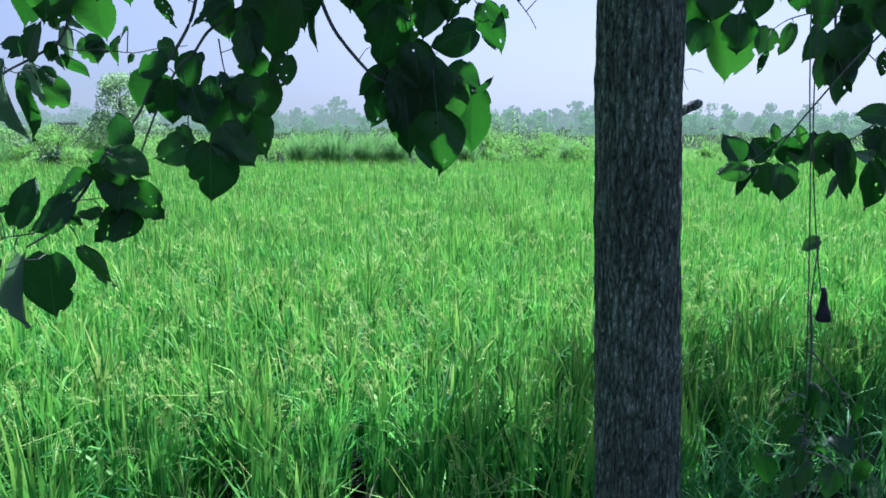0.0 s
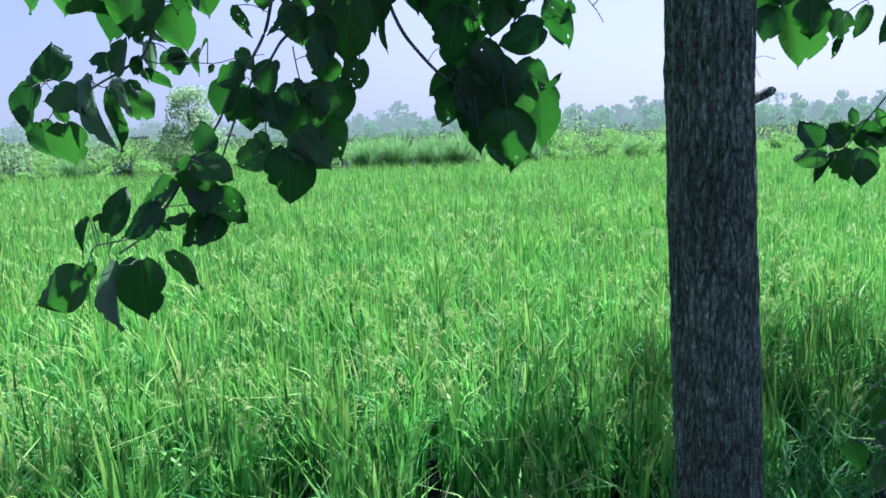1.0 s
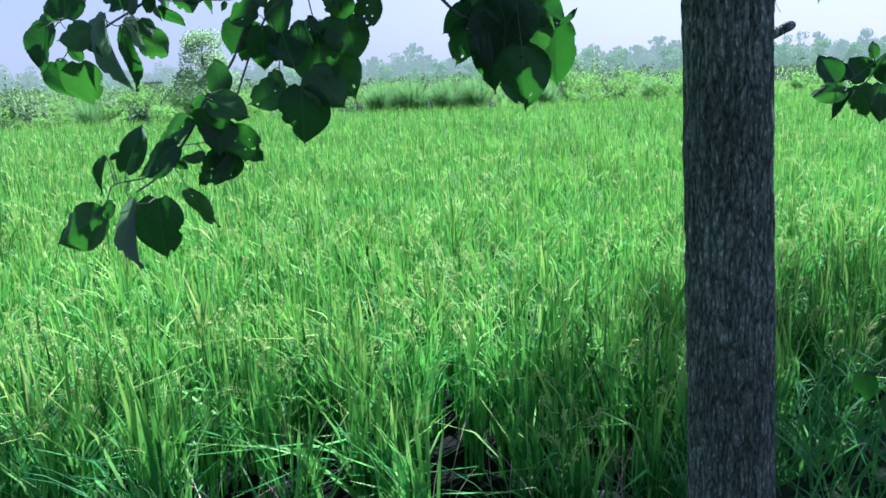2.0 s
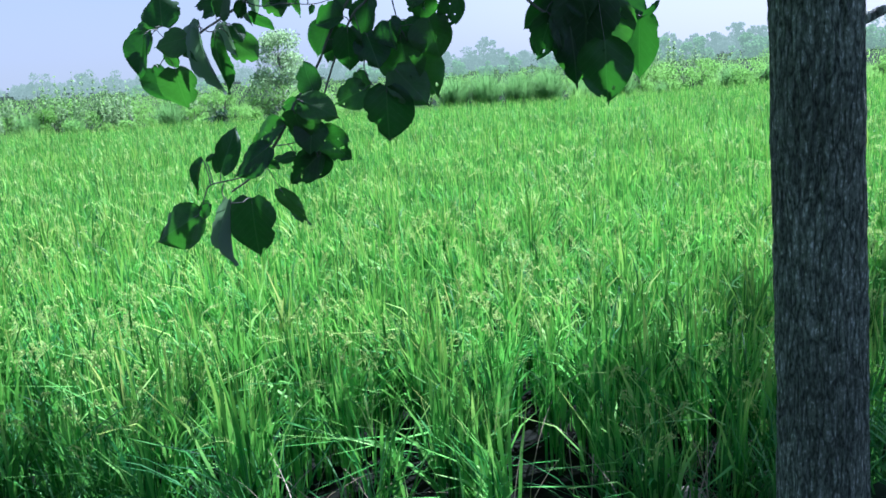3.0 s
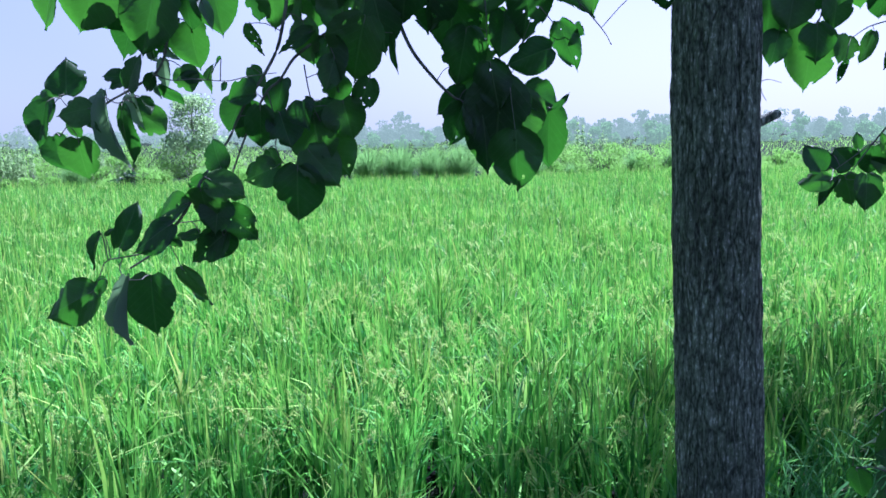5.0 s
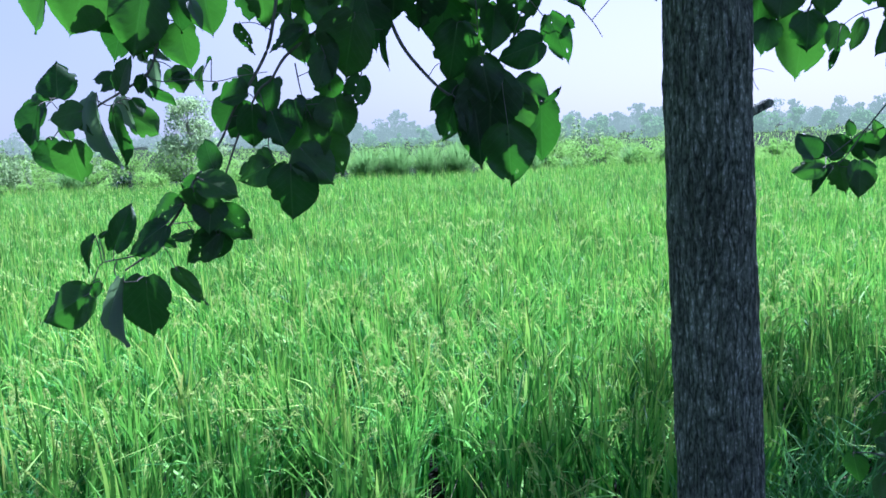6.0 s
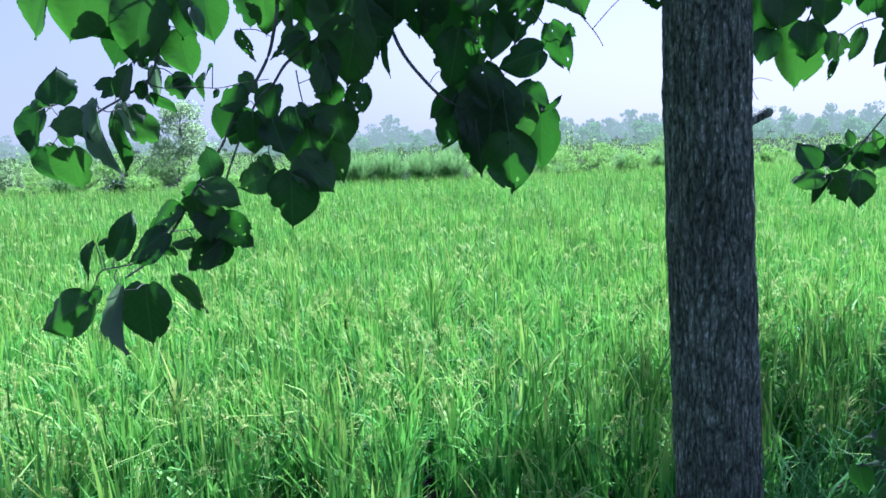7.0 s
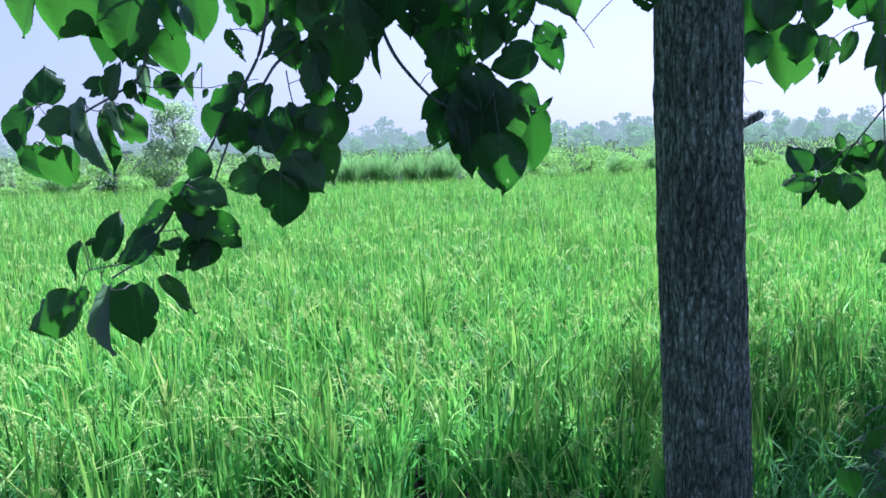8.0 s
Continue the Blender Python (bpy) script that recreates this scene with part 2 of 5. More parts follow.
# distant leaves and trunks emit faintly in place of the haze before them
DISTANCE = foliage("hazy_distance", [(0.05, 0.07, 0.05), (0.08, 0.10, 0.07), (0.11, 0.13, 0.10)], (0.07, 0.10, 0.07), 0.3, 0.9, shine=0.05, haze_glow=0.22)
MIDDLE_WOOD = foliage("hazy_scrub", [(0.06, 0.15, 0.05), (0.10, 0.22, 0.075), (0.15, 0.29, 0.10)], (0.12, 0.26, 0.08), 0.3, 0.9, shine=0.05, haze_glow=0.15)
WEED = foliage("weed_leaves", [(0.15, 0.28, 0.11), (0.23, 0.37, 0.16), (0.32, 0.45, 0.22)], (0.30, 0.48, 0.17), 0.5, 0.8, shine=0.1)
CROWN = foliage("crown_leaves", [(0.025, 0.09, 0.025), (0.04, 0.14, 0.03), (0.06, 0.17, 0.035)], (0.07, 0.34, 0.02), 0.3, 0.45)
CORD = earthy("grey_cord", [(0.3, (0.06, 0.06, 0.05)), (0.7, (0.14, 0.13, 0.11))], 200, 0.9, 0.001)
BLACK = earthy("black_rubber", [(0.3, (0.008, 0.008, 0.01)), (0.7, (0.03, 0.03, 0.034))], 60, 0.6, 0.002)


# ---- mesh tools ----
def part(name, bm, material, parent=None, label="", smooth=True):
    """Link a bmesh as one mesh object, under a thing or a part if one is given."""
    me = bpy.data.meshes.new(name)
    bm.to_mesh(me)
    bm.free()
    if smooth:
        me.polygons.foreach_set("use_smooth", [True] * len(me.polygons))
    me.materials.append(material)
    ob = new(name, me)
    ob.parent = parent
    return tagged(ob, label)


def sheet(name, verts, tris, material, parent=None, label="", smooth=False):
    """Link triangles held in arrays as one mesh object."""
    me = bpy.data.meshes.new(name)
    verts, tris = np.asarray(verts, np.float32), np.asarray(tris, np.int32)
    me.vertices.add(len(verts))
    me.vertices.foreach_set("co", verts.ravel())
    me.loops.add(tris.size)
    me.loops.foreach_set("vertex_index", tris.ravel())
    me.polygons.add(len(tris))
    me.polygons.foreach_set("loop_start", np.arange(0, tris.size, 3, dtype=np.int32))
    if smooth:
        me.polygons.foreach_set("use_smooth", np.ones(len(tris), bool))
    me.update(calc_edges=True)
    me.materials.append(material)
    ob = new(name, me)
    ob.parent = parent
    return tagged(ob, label)


def tube(bm, points, radii, sides=6):
    """A round stem through points, closed at its ends."""
    pts = [Vector(p) for p in points]
    rings = []
    for i, p in enumerate(pts):
        d = (pts[min(i + 1, len(pts) - 1)] - pts[max(i - 1, 0)]).normalized()
        u = d.cross(Vector((0.3, 0.2, 1)) if abs(d.z) < 0.9 else Vector((1, 0.2, 0))).normalized()
        v = d.cross(u)
        rings.append([bm.verts.new(p + (u * math.cos(a) + v * math.sin(a)) * radii[i]) for a in [2 * math.pi * s / sides for s in range(sides)]])
    for a, b in zip(rings, rings[1:]):
        for s in range(sides):
            bm.faces.new((a[s], a[(s + 1) % sides], b[(s + 1) % sides], b[s]))
    bm.faces.new(rings[0][::-1])
    bm.faces.new(rings[-1])


def curved(points, steps=5):
    """The points with smooth in-between points."""
    pts = [Vector(p) for p in points]
    out = []
    for i in range(len(pts) - 1):
        a, b, c, d = pts[max(i - 1, 0)], pts[i], pts[i + 1], pts[min(i + 2, len(pts) - 1)]
        for s in range(steps):
            t = s / steps
            out.append(0.5 * (2 * b + (c - a) * t + (2 * a - 5 * b + 4 * c - d) * t * t + (3 * b - a - 3 * c + d) * t ** 3))
    return out + [pts[-1]]


def blades(rng, base, height, lean, width, levels, low=0.0, bend=2.0, turn=None):
    """Grass blades as tapering, bending strips. base: n x 3; height, lean and width: n each; low: the share of the height where they begin."""
    n = len(base)
    turn = rng.uniform(0, 2 * np.pi, n) if turn is None else turn
    out = np.stack([np.cos(turn), np.sin(turn), np.zeros(n)], 1)
    twist = turn + rng.uniform(-0.9, 0.9, n)
    side = np.stack([-np.sin(twist), np.cos(twist), np.zeros(n)], 1)
    rows = []
    for i in range(levels + 1):
        s = low + (1 - low) * i / levels
        droop = lean * s ** bend
        c = base + out * (height * droop)[:, None]
        c[:, 2] += height * (s - 0.35 * droop * s)
        w = width * (0.55 + 0.45 * s) * (1 - s ** 3) * 0.5 if i < levels else width * 0.0
        if i < levels:
            rows += [c - side * w[:, None], c + side * w[:, None]]
        else:
            rows.append(c)
    per = len(rows)
    verts = np.stack(rows, 1).reshape(-1, 3)
    tris = []
    for i in range(levels - 1):
        a = 2 * i
        tris += [(a, a + 1, a + 3), (a, a + 3, a + 2)]
    tris.append((2 * levels - 2, 2 * levels - 1, 2 * levels))
    tris = (np.array(tris)[None] + (np.arange(n) * per)[:, None, None]).reshape(-1, 3)
    return verts, tris


def joined(pieces):
    verts, tris, n = [], [], 0
    for v, f in pieces:
        verts.append(v)
        tris.append(f + n)
        n += len(v)
    return np.concatenate(verts), np.concatenate(tris)


def leaf_cloud(rng, centres, radii, count, size, flat=0.6):
    """Small leaves, two triangles each, scattered through clumps, denser towards the outside."""
    centres, radii = np.asarray(centres, float), np.asarray(radii, float)
    pick = rng.choice(len(centres), count, p=radii ** 2 / (radii ** 2).sum())
    d = rng.normal(size=(count, 3))
    d /= np.linalg.norm(d, axis=1)[:, None]
    r = radii[pick] * rng.uniform(0.25, 1.0, count) ** 0.5 * rng.uniform(0.75, 1.15, count)
    c = centres[pick] + d * r[:, None] * np.array([1, 1, flat])
    a = rng.normal(size=(count, 3)); a /= np.linalg.norm(a, axis=1)[:, None]
    b = np.cross(a, rng.normal(size=(count, 3))); b /= np.linalg.norm(b, axis=1)[:, None]
    s = size * rng.uniform(0.6, 1.4, count)[:, None]
    verts = np.stack([c - a * s, c + b * s * 0.55, c + a * s, c - b * s * 0.55], 1).reshape(-1, 3)
    tris = (np.array([(0, 1, 2), (0, 2, 3)])[None] + (np.arange(count) * 4)[:, None, None]).reshape(-1, 3)
    return verts, tris


# ---- ground ----
BUND_Z = 0.55


def edge_y(x):
    """The far edge of the paddy."""
    return 34.4 + 0.24 * x


def bund_y(x):
    """The near edge of the paddy, where the bund's slope ends."""
    return 3.5 + 0.9 * min(max(x - 0.4, 0), 8)


def ground_z(x, y):
    bund = BUND_Z * min(max((bund_y(x) + 0.05 - y) / 0.75, 0), 1)
    far = 0.5 * min(max((y - edge_y(max(min(x, 60), -60)) - 0.3) / 2.5, 0), 1)
    rough_z = 0.03 * noise.noise(Vector((x * 1.3, y * 1.3, 0))) if abs(x) < 60 and y < 60 else 0
    return bund + far + rough_z


def build_ground():
    xs = sorted({round(s * v, 2) for s in (-1, 1) for v in list(np.arange(0, 6, 0.3)) + list(np.arange(6, 40, 2.0)) + [40, 60, 90, 150, 250, 500, 1200, 2500]})
    ys = [-2500, -600, -120, -40, -15] + list(np.arange(-6, 6, 0.25)) + list(np.arange(6, 24, 2)) + list(np.arange(24, 44, 1.0)) + [46, 50, 60, 80, 120, 200, 400, 900, 2500]
    bm = bmesh.new()
    grid = [[bm.verts.new((x, y, ground_z(x, y))) for x in xs] for y in ys]
    for r0, r1 in zip(grid, grid[1:]):
        for i in range(len(xs) - 1):
            bm.faces.new((r0[i], r0[i + 1], r1[i + 1], r1[i]))
    tagged(part("ground", bm, SHADE_DARK_SOIL), "green turf and muddy paddy soil darkened for shade, with a raised earth bund", "ground", kind="structure")


build_ground()


def build_mud():
    """The wet floor of the paddy, blackened for shade, just above the ground sheet."""
    bm = bmesh.new()
    xs = list(np.arange(-30, 29, 1.0))
    near_row = [bm.verts.new((x, bund_y(x) - 0.1, 0.035)) for x in xs]
    far_row = [bm.verts.new((x, edge_y(x), 0.035)) for x in xs]
    for i in range(len(xs) - 1):
        bm.faces.new((near_row[i], near_row[i + 1], far_row[i + 1], far_row[i]))
    tagged(part("paddy_floor", bm, SHADE_DARK_MUD), "wet mud between the rice hills, blackened for shade", "ground", kind="structure")


build_mud()


# ---- rice ----
BARE = ((-1.05, 3.9, 0.22), (-0.2, 4.0, 0.28), (-0.24, 3.7, 0.26), (0.44, 3.95, 0.22), (1.5, 4.9, 0.18))   # bare spots at the edge


def hills(rng, x0, x1, y0, y1, step):
    gx, gy = np.meshgrid(np.arange(x0, x1, step), np.arange(y0, y1, step))
    p = np.stack([gx.ravel(), gy.ravel()], 1)
    p += rng.uniform(-0.42, 0.42, p.shape) * step
    start = 3.45 + 0.9 * np.clip(p[:, 0] - 0.4, 0, 8)
    keep = (p[:, 1] < edge_y(p[:, 0]) - 0.1) & (p[:, 1] > start)
    for gx, gy, r in BARE:
        keep &= np.hypot(p[:, 0] - gx, p[:, 1] - gy) > r
    return p[keep]


def rice_blades(rng, p, each, width, levels, low, spread):
    n = len(p) * each
    swell = np.array([noise.noise(Vector((x * 0.5, y * 0.5, 3))) for x, y in p])
    base = np.zeros((n, 3))
    base[:, :2] = np.repeat(p, each, 0) + rng.normal(0, spread, (n, 2))
    h = rng.uniform(0.54, 0.86, n) + np.repeat(0.07 * swell + rng.normal(0, 0.07, len(p)), each)
    lean = np.abs(rng.normal(0.22, 0.18, n)) + 0.9 * (rng.random(n) < 0.25) * rng.random(n)
    h += np.repeat(rng.normal(0, 0.04, len(p)), each)
    tall = rng.random(n) < 0.09                      # upright flag leaves above the rest
    h[tall] += rng.uniform(0.06, 0.16, tall.sum())
    lean[tall] *= 0.4
    turn = np.repeat(rng.uniform(0, 2 * np.pi, len(p)), each) + rng.normal(0, 1.1, n)
    base[:, 2] = rng.uniform(0, 0.45, n) * (rng.random(n) < 0.75)     # most leaves leave the stalk well above the ground
    h -= base[:, 2]
    return blades(rng, base, h, lean, width * rng.uniform(0.55, 1.5, n), levels, low, 2.4, turn)


def rice_ears(rng, p, strands, width):
    """Drooping ears: each a loose spray of fine strands that arch over to one side."""
    n = len(p)
    turn = np.repeat(rng.uniform(0, 2 * np.pi, n), strands) + rng.normal(0, 0.2, n * strands)
    base = np.zeros((n * strands, 3))
    base[:, :2] = np.repeat(p, strands, 0)
    base[:, 2] = np.repeat(rng.uniform(0.48, 0.68, n), strands)
    h = np.repeat(rng.uniform(0.13, 0.21, n), strands) * rng.uniform(0.75, 1.1, n * strands)
    lean = np.repeat(rng.uniform(0.8, 1.5, n), strands) * rng.uniform(0.7, 1.3, n * strands)
    return blades(rng, base, h, lean, width * rng.uniform(0.7, 1.3, n * strands), 4 if strands > 4 else 3, 0.15, 1.6, turn)


def rice_grains(rng, p, strands, each, size):
    """Ears seen close: short plump grains set along the arching strands of each drooping ear."""
    n = len(p)
    turn = np.repeat(rng.uniform(0, 2 * np.pi, n), strands) + rng.normal(0, 0.25, n * strands)
    long = np.repeat(rng.uniform(0.13, 0.22, n), strands) * rng.uniform(0.6, 1.1, n * strands)
    lean = np.repeat(rng.uniform(0.8, 1.4, n), strands) * rng.uniform(0.85, 1.2, n * strands)
    root = np.zeros((n * strands, 3))
    root[:, :2] = np.repeat(p, strands, 0)
    root[:, 2] = np.repeat(rng.uniform(0.54, 0.80, n), strands)
    s = np.tile(np.linspace(0.25, 1.0, each), n * strands)
    turn, long, lean, root = (np.repeat(a, each, 0) for a in (turn, long, lean, root))
    out = np.stack([np.cos(turn), np.sin(turn), np.zeros(len(s))], 1)
    c = root + out * (long * lean * 0.55 * s ** 1.3)[:, None]
    c[:, 2] += long * (0.8 * s - lean * 1.25 * s ** 2.2)
    c += rng.normal(0, 0.004, c.shape)
    along = out * lean[:, None] * 0.6
    along[:, 2] += 0.8 - 2.6 * lean * s
    along += rng.normal(0, 0.2, along.shape)
    along /= np.linalg.norm(along, axis=1)[:, None]
    side = np.cross(along, rng.normal(size=along.shape))
    side /= np.linalg.norm(side, axis=1)[:, None]
    w = size * rng.uniform(0.7, 1.3, len(s))[:, None]
    verts = np.stack([c - along * w, c + side * w * 0.36, c + along * w, c - side * w * 0.36], 1).reshape(-1, 3)
    tris = (np.array([(0, 1, 2), (0, 2, 3)])[None] + (np.arange(len(s)) * 4)[:, None, None]).reshape(-1, 3)
    return verts, tris


def build_rice():
    rng = np.random.default_rng(11)
    field = new("rice_field")
    near = np.concatenate([hills(rng, -6, 6, 3.45, 5.0, 0.25), hills(rng, -8, 8, 5.0, 9, 0.235)])
    mid = hills(rng, -16, 14, 9, 18, 0.235)
    far = np.concatenate([hills(rng, -28, 23, 18, 42, 0.27), hills(rng, -30, -16, 3.6, 18, 0.55), hills(rng, 14, 28, 3.6, 18, 0.55),
                          hills(rng, -16, -8, 3.6, 9, 0.3), hills(rng, 7, 14, 3.6, 9, 0.3)])
    v, f = joined([rice_blades(rng, near, 34, 0.023, 3, 0.05, 0.036),
                   rice_blades(rng, mid, 24, 0.022, 2, 0.25, 0.045),
                   rice_blades(rng, far[far[:, 1] < 26], 16, 0.022, 2, 0.35, 0.06), rice_blades(rng, far[far[:, 1] >= 26], 24, 0.026, 1, 0.4, 0.07)])
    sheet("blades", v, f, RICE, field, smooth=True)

    def some(p, each):
        q = np.repeat(p, each, 0)
        return q + rng.normal(0, 0.07, q.shape)
    def clustered(p):
        return p[[noise.noise(Vector((x * 0.9, y * 0.9, 21))) > -0.02 for x, y in p]]
    v, f = joined([rice_ears(rng, some(near[::2], 1), 7, 0.004), rice_grains(rng, some(clustered(near), 2), 5, 9, 0.010), rice_ears(rng, some(clustered(mid), 2), 4, 0.008), rice_ears(rng, some(far[::2], 1), 3, 0.012)])
    sheet("ears", v, f, EARS, field, "pale yellow-green drooping rice ears")
    tagged(field, "dense bright green rice crop coming into ear", "rice", kind="stuff")


build_rice()


def build_bund_grass():
    rng = np.random.default_rng(5)
    n = 8000
    p = np.stack([rng.uniform(-4.5, 5.5, n), rng.uniform(-2.4, 0.35, n)], 1)
    p[:, 1] += 3.5 + 0.9 * np.clip(p[:, 0] - 0.4, 0, 8)
    p = p[[noise.noise(Vector((x * 2.1, y * 2.1, 2))) > -0.05 for x, y in p]]
    n = len(p)
    base = np.array([(x, y, ground_z(x, y) - 0.02) for x, y in p])
    h = rng.uniform(0.12, 0.5, n) * np.where(p[:, 0] > 0.7, 1.1, 0.5)
    v, f = blades(rng, base, h, rng.uniform(0.2, 1.1, n), rng.uniform(0.010, 0.022, n), 4, 0.0, 1.8)
    tagged(sheet("bund_grass", v, f, GRASS), "dark green arching weed grass on the shaded bund", "grass", kind="stuff")


build_bund_grass()


def build_edge_grass():
    """Rice and grass that arch out over the edge of the paddy."""
    rng = np.random.default_rng(15)
    n = 3000
    p = np.stack([rng.uniform(-3.2, 3.0, n), rng.uniform(-0.25, 0.45, n)], 1)
    p[:, 1] += 3.5 + 0.9 * np.clip(p[:, 0] - 0.4, 0, 8)
    clump = np.array([noise.noise(Vector((x * 2.3, y * 2.3, 9))) for x, y in p])
    keep = clump > 0.12
    for gx, gy, r in BARE:
        keep &= np.hypot(p[:, 0] - gx, p[:, 1] - gy) > r * 0.9
    p, clump = p[keep], clump[keep]
    n = len(p)
    base = np.array([(x, y, ground_z(x, y) - 0.02) for x, y in p])
    h = rng.uniform(0.4, 0.8, n) * (0.85 + 0.5 * clump)
    v, f = blades(rng, base, h, rng.uniform(0.2, 0.8, n), rng.uniform(0.009, 0.017, n), 5, 0.0, 2.0)
    tagged(sheet("edge_grass", v, f, GRASS, smooth=True), "arching green grass and rice along the paddy's edge", "grass", kind="stuff")


build_edge_grass()


def build_straw():
    rng = np.random.default_rng(19)
    n = 90
    p = np.stack([rng.uniform(-1.6, 2.4, n), rng.uniform(-0.3, 0.6, n)], 1)
    p[:, 1] += 3.5 + 0.9 * np.clip(p[:, 0] - 0.4, 0, 8)
    base = np.array([(x, y, ground_z(x, y)) for x, y in p])
    v, f = blades(rng, base, rng.uniform(0.35, 0.7, n), rng.uniform(0.3, 1.2, n), rng.uniform(0.005, 0.008, n), 6, 0.0, 1.8)
    tagged(sheet("dry_straw", v, f, STRAW), "dry pale bent stalks at the paddy's edge", "straw", kind="stuff")


build_straw()

# ---- far side of the paddy ----
def reed_mesh(seed):
    rng = np.random.default_rng(seed)
    n = 1100
    base = np.zeros((n, 3))
    base[:, :2] = np.clip(rng.normal(0, 0.17, (n, 2)), -0.34, 0.34)
    base[:, 2] = 0.3
    turn = np.arctan2(base[:, 1], base[:, 0]) + rng.normal(0, 0.7, n)
    out = np.hypot(base[:, 0], base[:, 1])
    v, f = blades(rng, base, rng.uniform(0.75, 1.5, n) * (1.15 - 0.95 * out), 0.06 + 0.9 * out + np.abs(rng.normal(0, 0.13, n)), rng.uniform(0.012, 0.024, n), 5, 0.0, 1.9, turn)
    ob = sheet("reed_clump", v, f, REED)
    return tagged(ob, "tall green clump of reed grass at the paddy's far edge", "reed", "reed clumps along the far edge")


def build_bank_grass():
    """Short grass along the foot of the scrub."""
    rng = np.random.default_rng(43)
    n = 24000
    x = rng.uniform(-30, 26, n)
    x = x[(x < -6.6) | (x > -0.7) | (rng.random(n) < 0.25)]
    x = x[np.abs(x + 13.5) > 0.85]
    n = len(x)
    base = np.stack([x, edge_y(x) + rng.uniform(-0.1, 1.3, n), np.full(n, 0.12)], 1)
    tuft = np.array([noise.noise(Vector((a * 0.6, b * 0.6, 5))) for a, b in base[:, :2]])
    v, f = blades(rng, base, rng.uniform(0.3, 0.8, n) * (1 + 0.8 * tuft) * np.where((x > -6.6) & (x < -0.7), 0.55, 1.0), rng.uniform(0.1, 0.7, n), rng.uniform(0.02, 0.05, n), 2)
    tagged(sheet("bank_grass", v, f, SHRUB), "short light green grass along the far bank", "grass", kind="stuff")


build_bank_grass()


def build_reeds():
    rng = random.Random(4)
    kinds = [reed_mesh(s) for s in range(4)]
    x = -26.0
    first = list(kinds)
    while x < 26:
        y = edge_y(x) + (rng.uniform(0.4, 0.6) if -6.5 < x < -0.5 else rng.uniform(1.0, 1.8))
        m = pose(x, y, 0, 0, 0, rng.uniform(0, 360)) @ Matrix.Scale(rng.uniform(1.1, 1.3) if -6.5 < x < -0.5 else rng.uniform(0.6, 1.05), 4)
        if abs(x + 13.5) < 1.0:
            pass                                     # the dark bush stands here
        elif first:
            first.pop().matrix_basis = m
        else:
            copy = copy_thing(kinds[rng.randrange(4)], m)
            copy.matrix_basis = m
        x += rng.uniform(1.1, 1.35) if -6.5 < x < -0.5 else rng.uniform(1.4, 3.4)


build_reeds()


def bush(x, y, width, height, material, label, seed, leaf=0.07, count=1500):
    rng = np.random.default_rng(seed)
    thing = new("bush")
    thing.location = (x, y, ground_z(x, y) - 0.05)
    bm = bmesh.new()
    for i in range(7):
        a = rng.uniform(0, 6.28)
        tip = (math.cos(a) * width * 0.35, math.sin(a) * width * 0.3, height * rng.uniform(0.6, 0.9))
        tube(bm, curved([(0, 0, 0), (tip[0] * 0.4, tip[1] * 0.4, tip[2] * 0.5), tip], 3), np.linspace(0.025, 0.006, 7), 5)
    part("woody_stem", bm, TWIG, thing)
    k = 16
    cs = np.stack([rng.uniform(-0.42, 0.42, k) * width, rng.uniform(-0.34, 0.34, k) * width, rng.uniform(0.12, 0.86, k) * height], 1)
    cs[:, 2] *= 1 - 0.35 * np.abs(cs[:, 0]) / (0.42 * width)
    v, f = leaf_cloud(rng, cs, rng.uniform(0.09, 0.19, k) * max(width, height), count, leaf, 0.8)
    v[:, 2] = np.maximum(v[:, 2], 0.02)
    sheet("foliage", v, f, material, thing)
    return tagged(thing, label, "bush", "bushes behind the paddy")


def top_height(x):
    """How high the scrub stands along the far edge."""
    return float(np.interp(x, [-25, -22, -19, -11, -9.5, -7, -3, 0, 3.3, 6.7, 11, 20], [1.4, 2.0, 1.9, 1.6, 2.0, 1.75, 1.6, 1.8, 2.25, 2.1, 1.8, 1.6]))


def build_bushes():
    rng = random.Random(9)
    i = 0
    for row, (dist, wid) in enumerate(((1.6, 2.0), (4.0, 2.8), (8.0, 3.6))):
        x = -30.0 - row
        while x < 20 + row * 8:
            tall = top_height(x) * rng.uniform(0.55, 0.8) * (1 + 0.16 * row)
            if not (row == 0 and -8 < x < -0.5) and (x < 6.2 or 8.6 < x < 9.8):
                bush(x, edge_y(x) + dist + rng.uniform(-0.8, 0.8), wid * rng.uniform(0.7, 1.2), tall, SHRUB, "light green leafy bush on rough ground", 100 + i, count=2900, leaf=0.036)
            x += rng.uniform(1.2, 2.4) * (1 + 0.35 * row)
            i += 1


build_bushes()


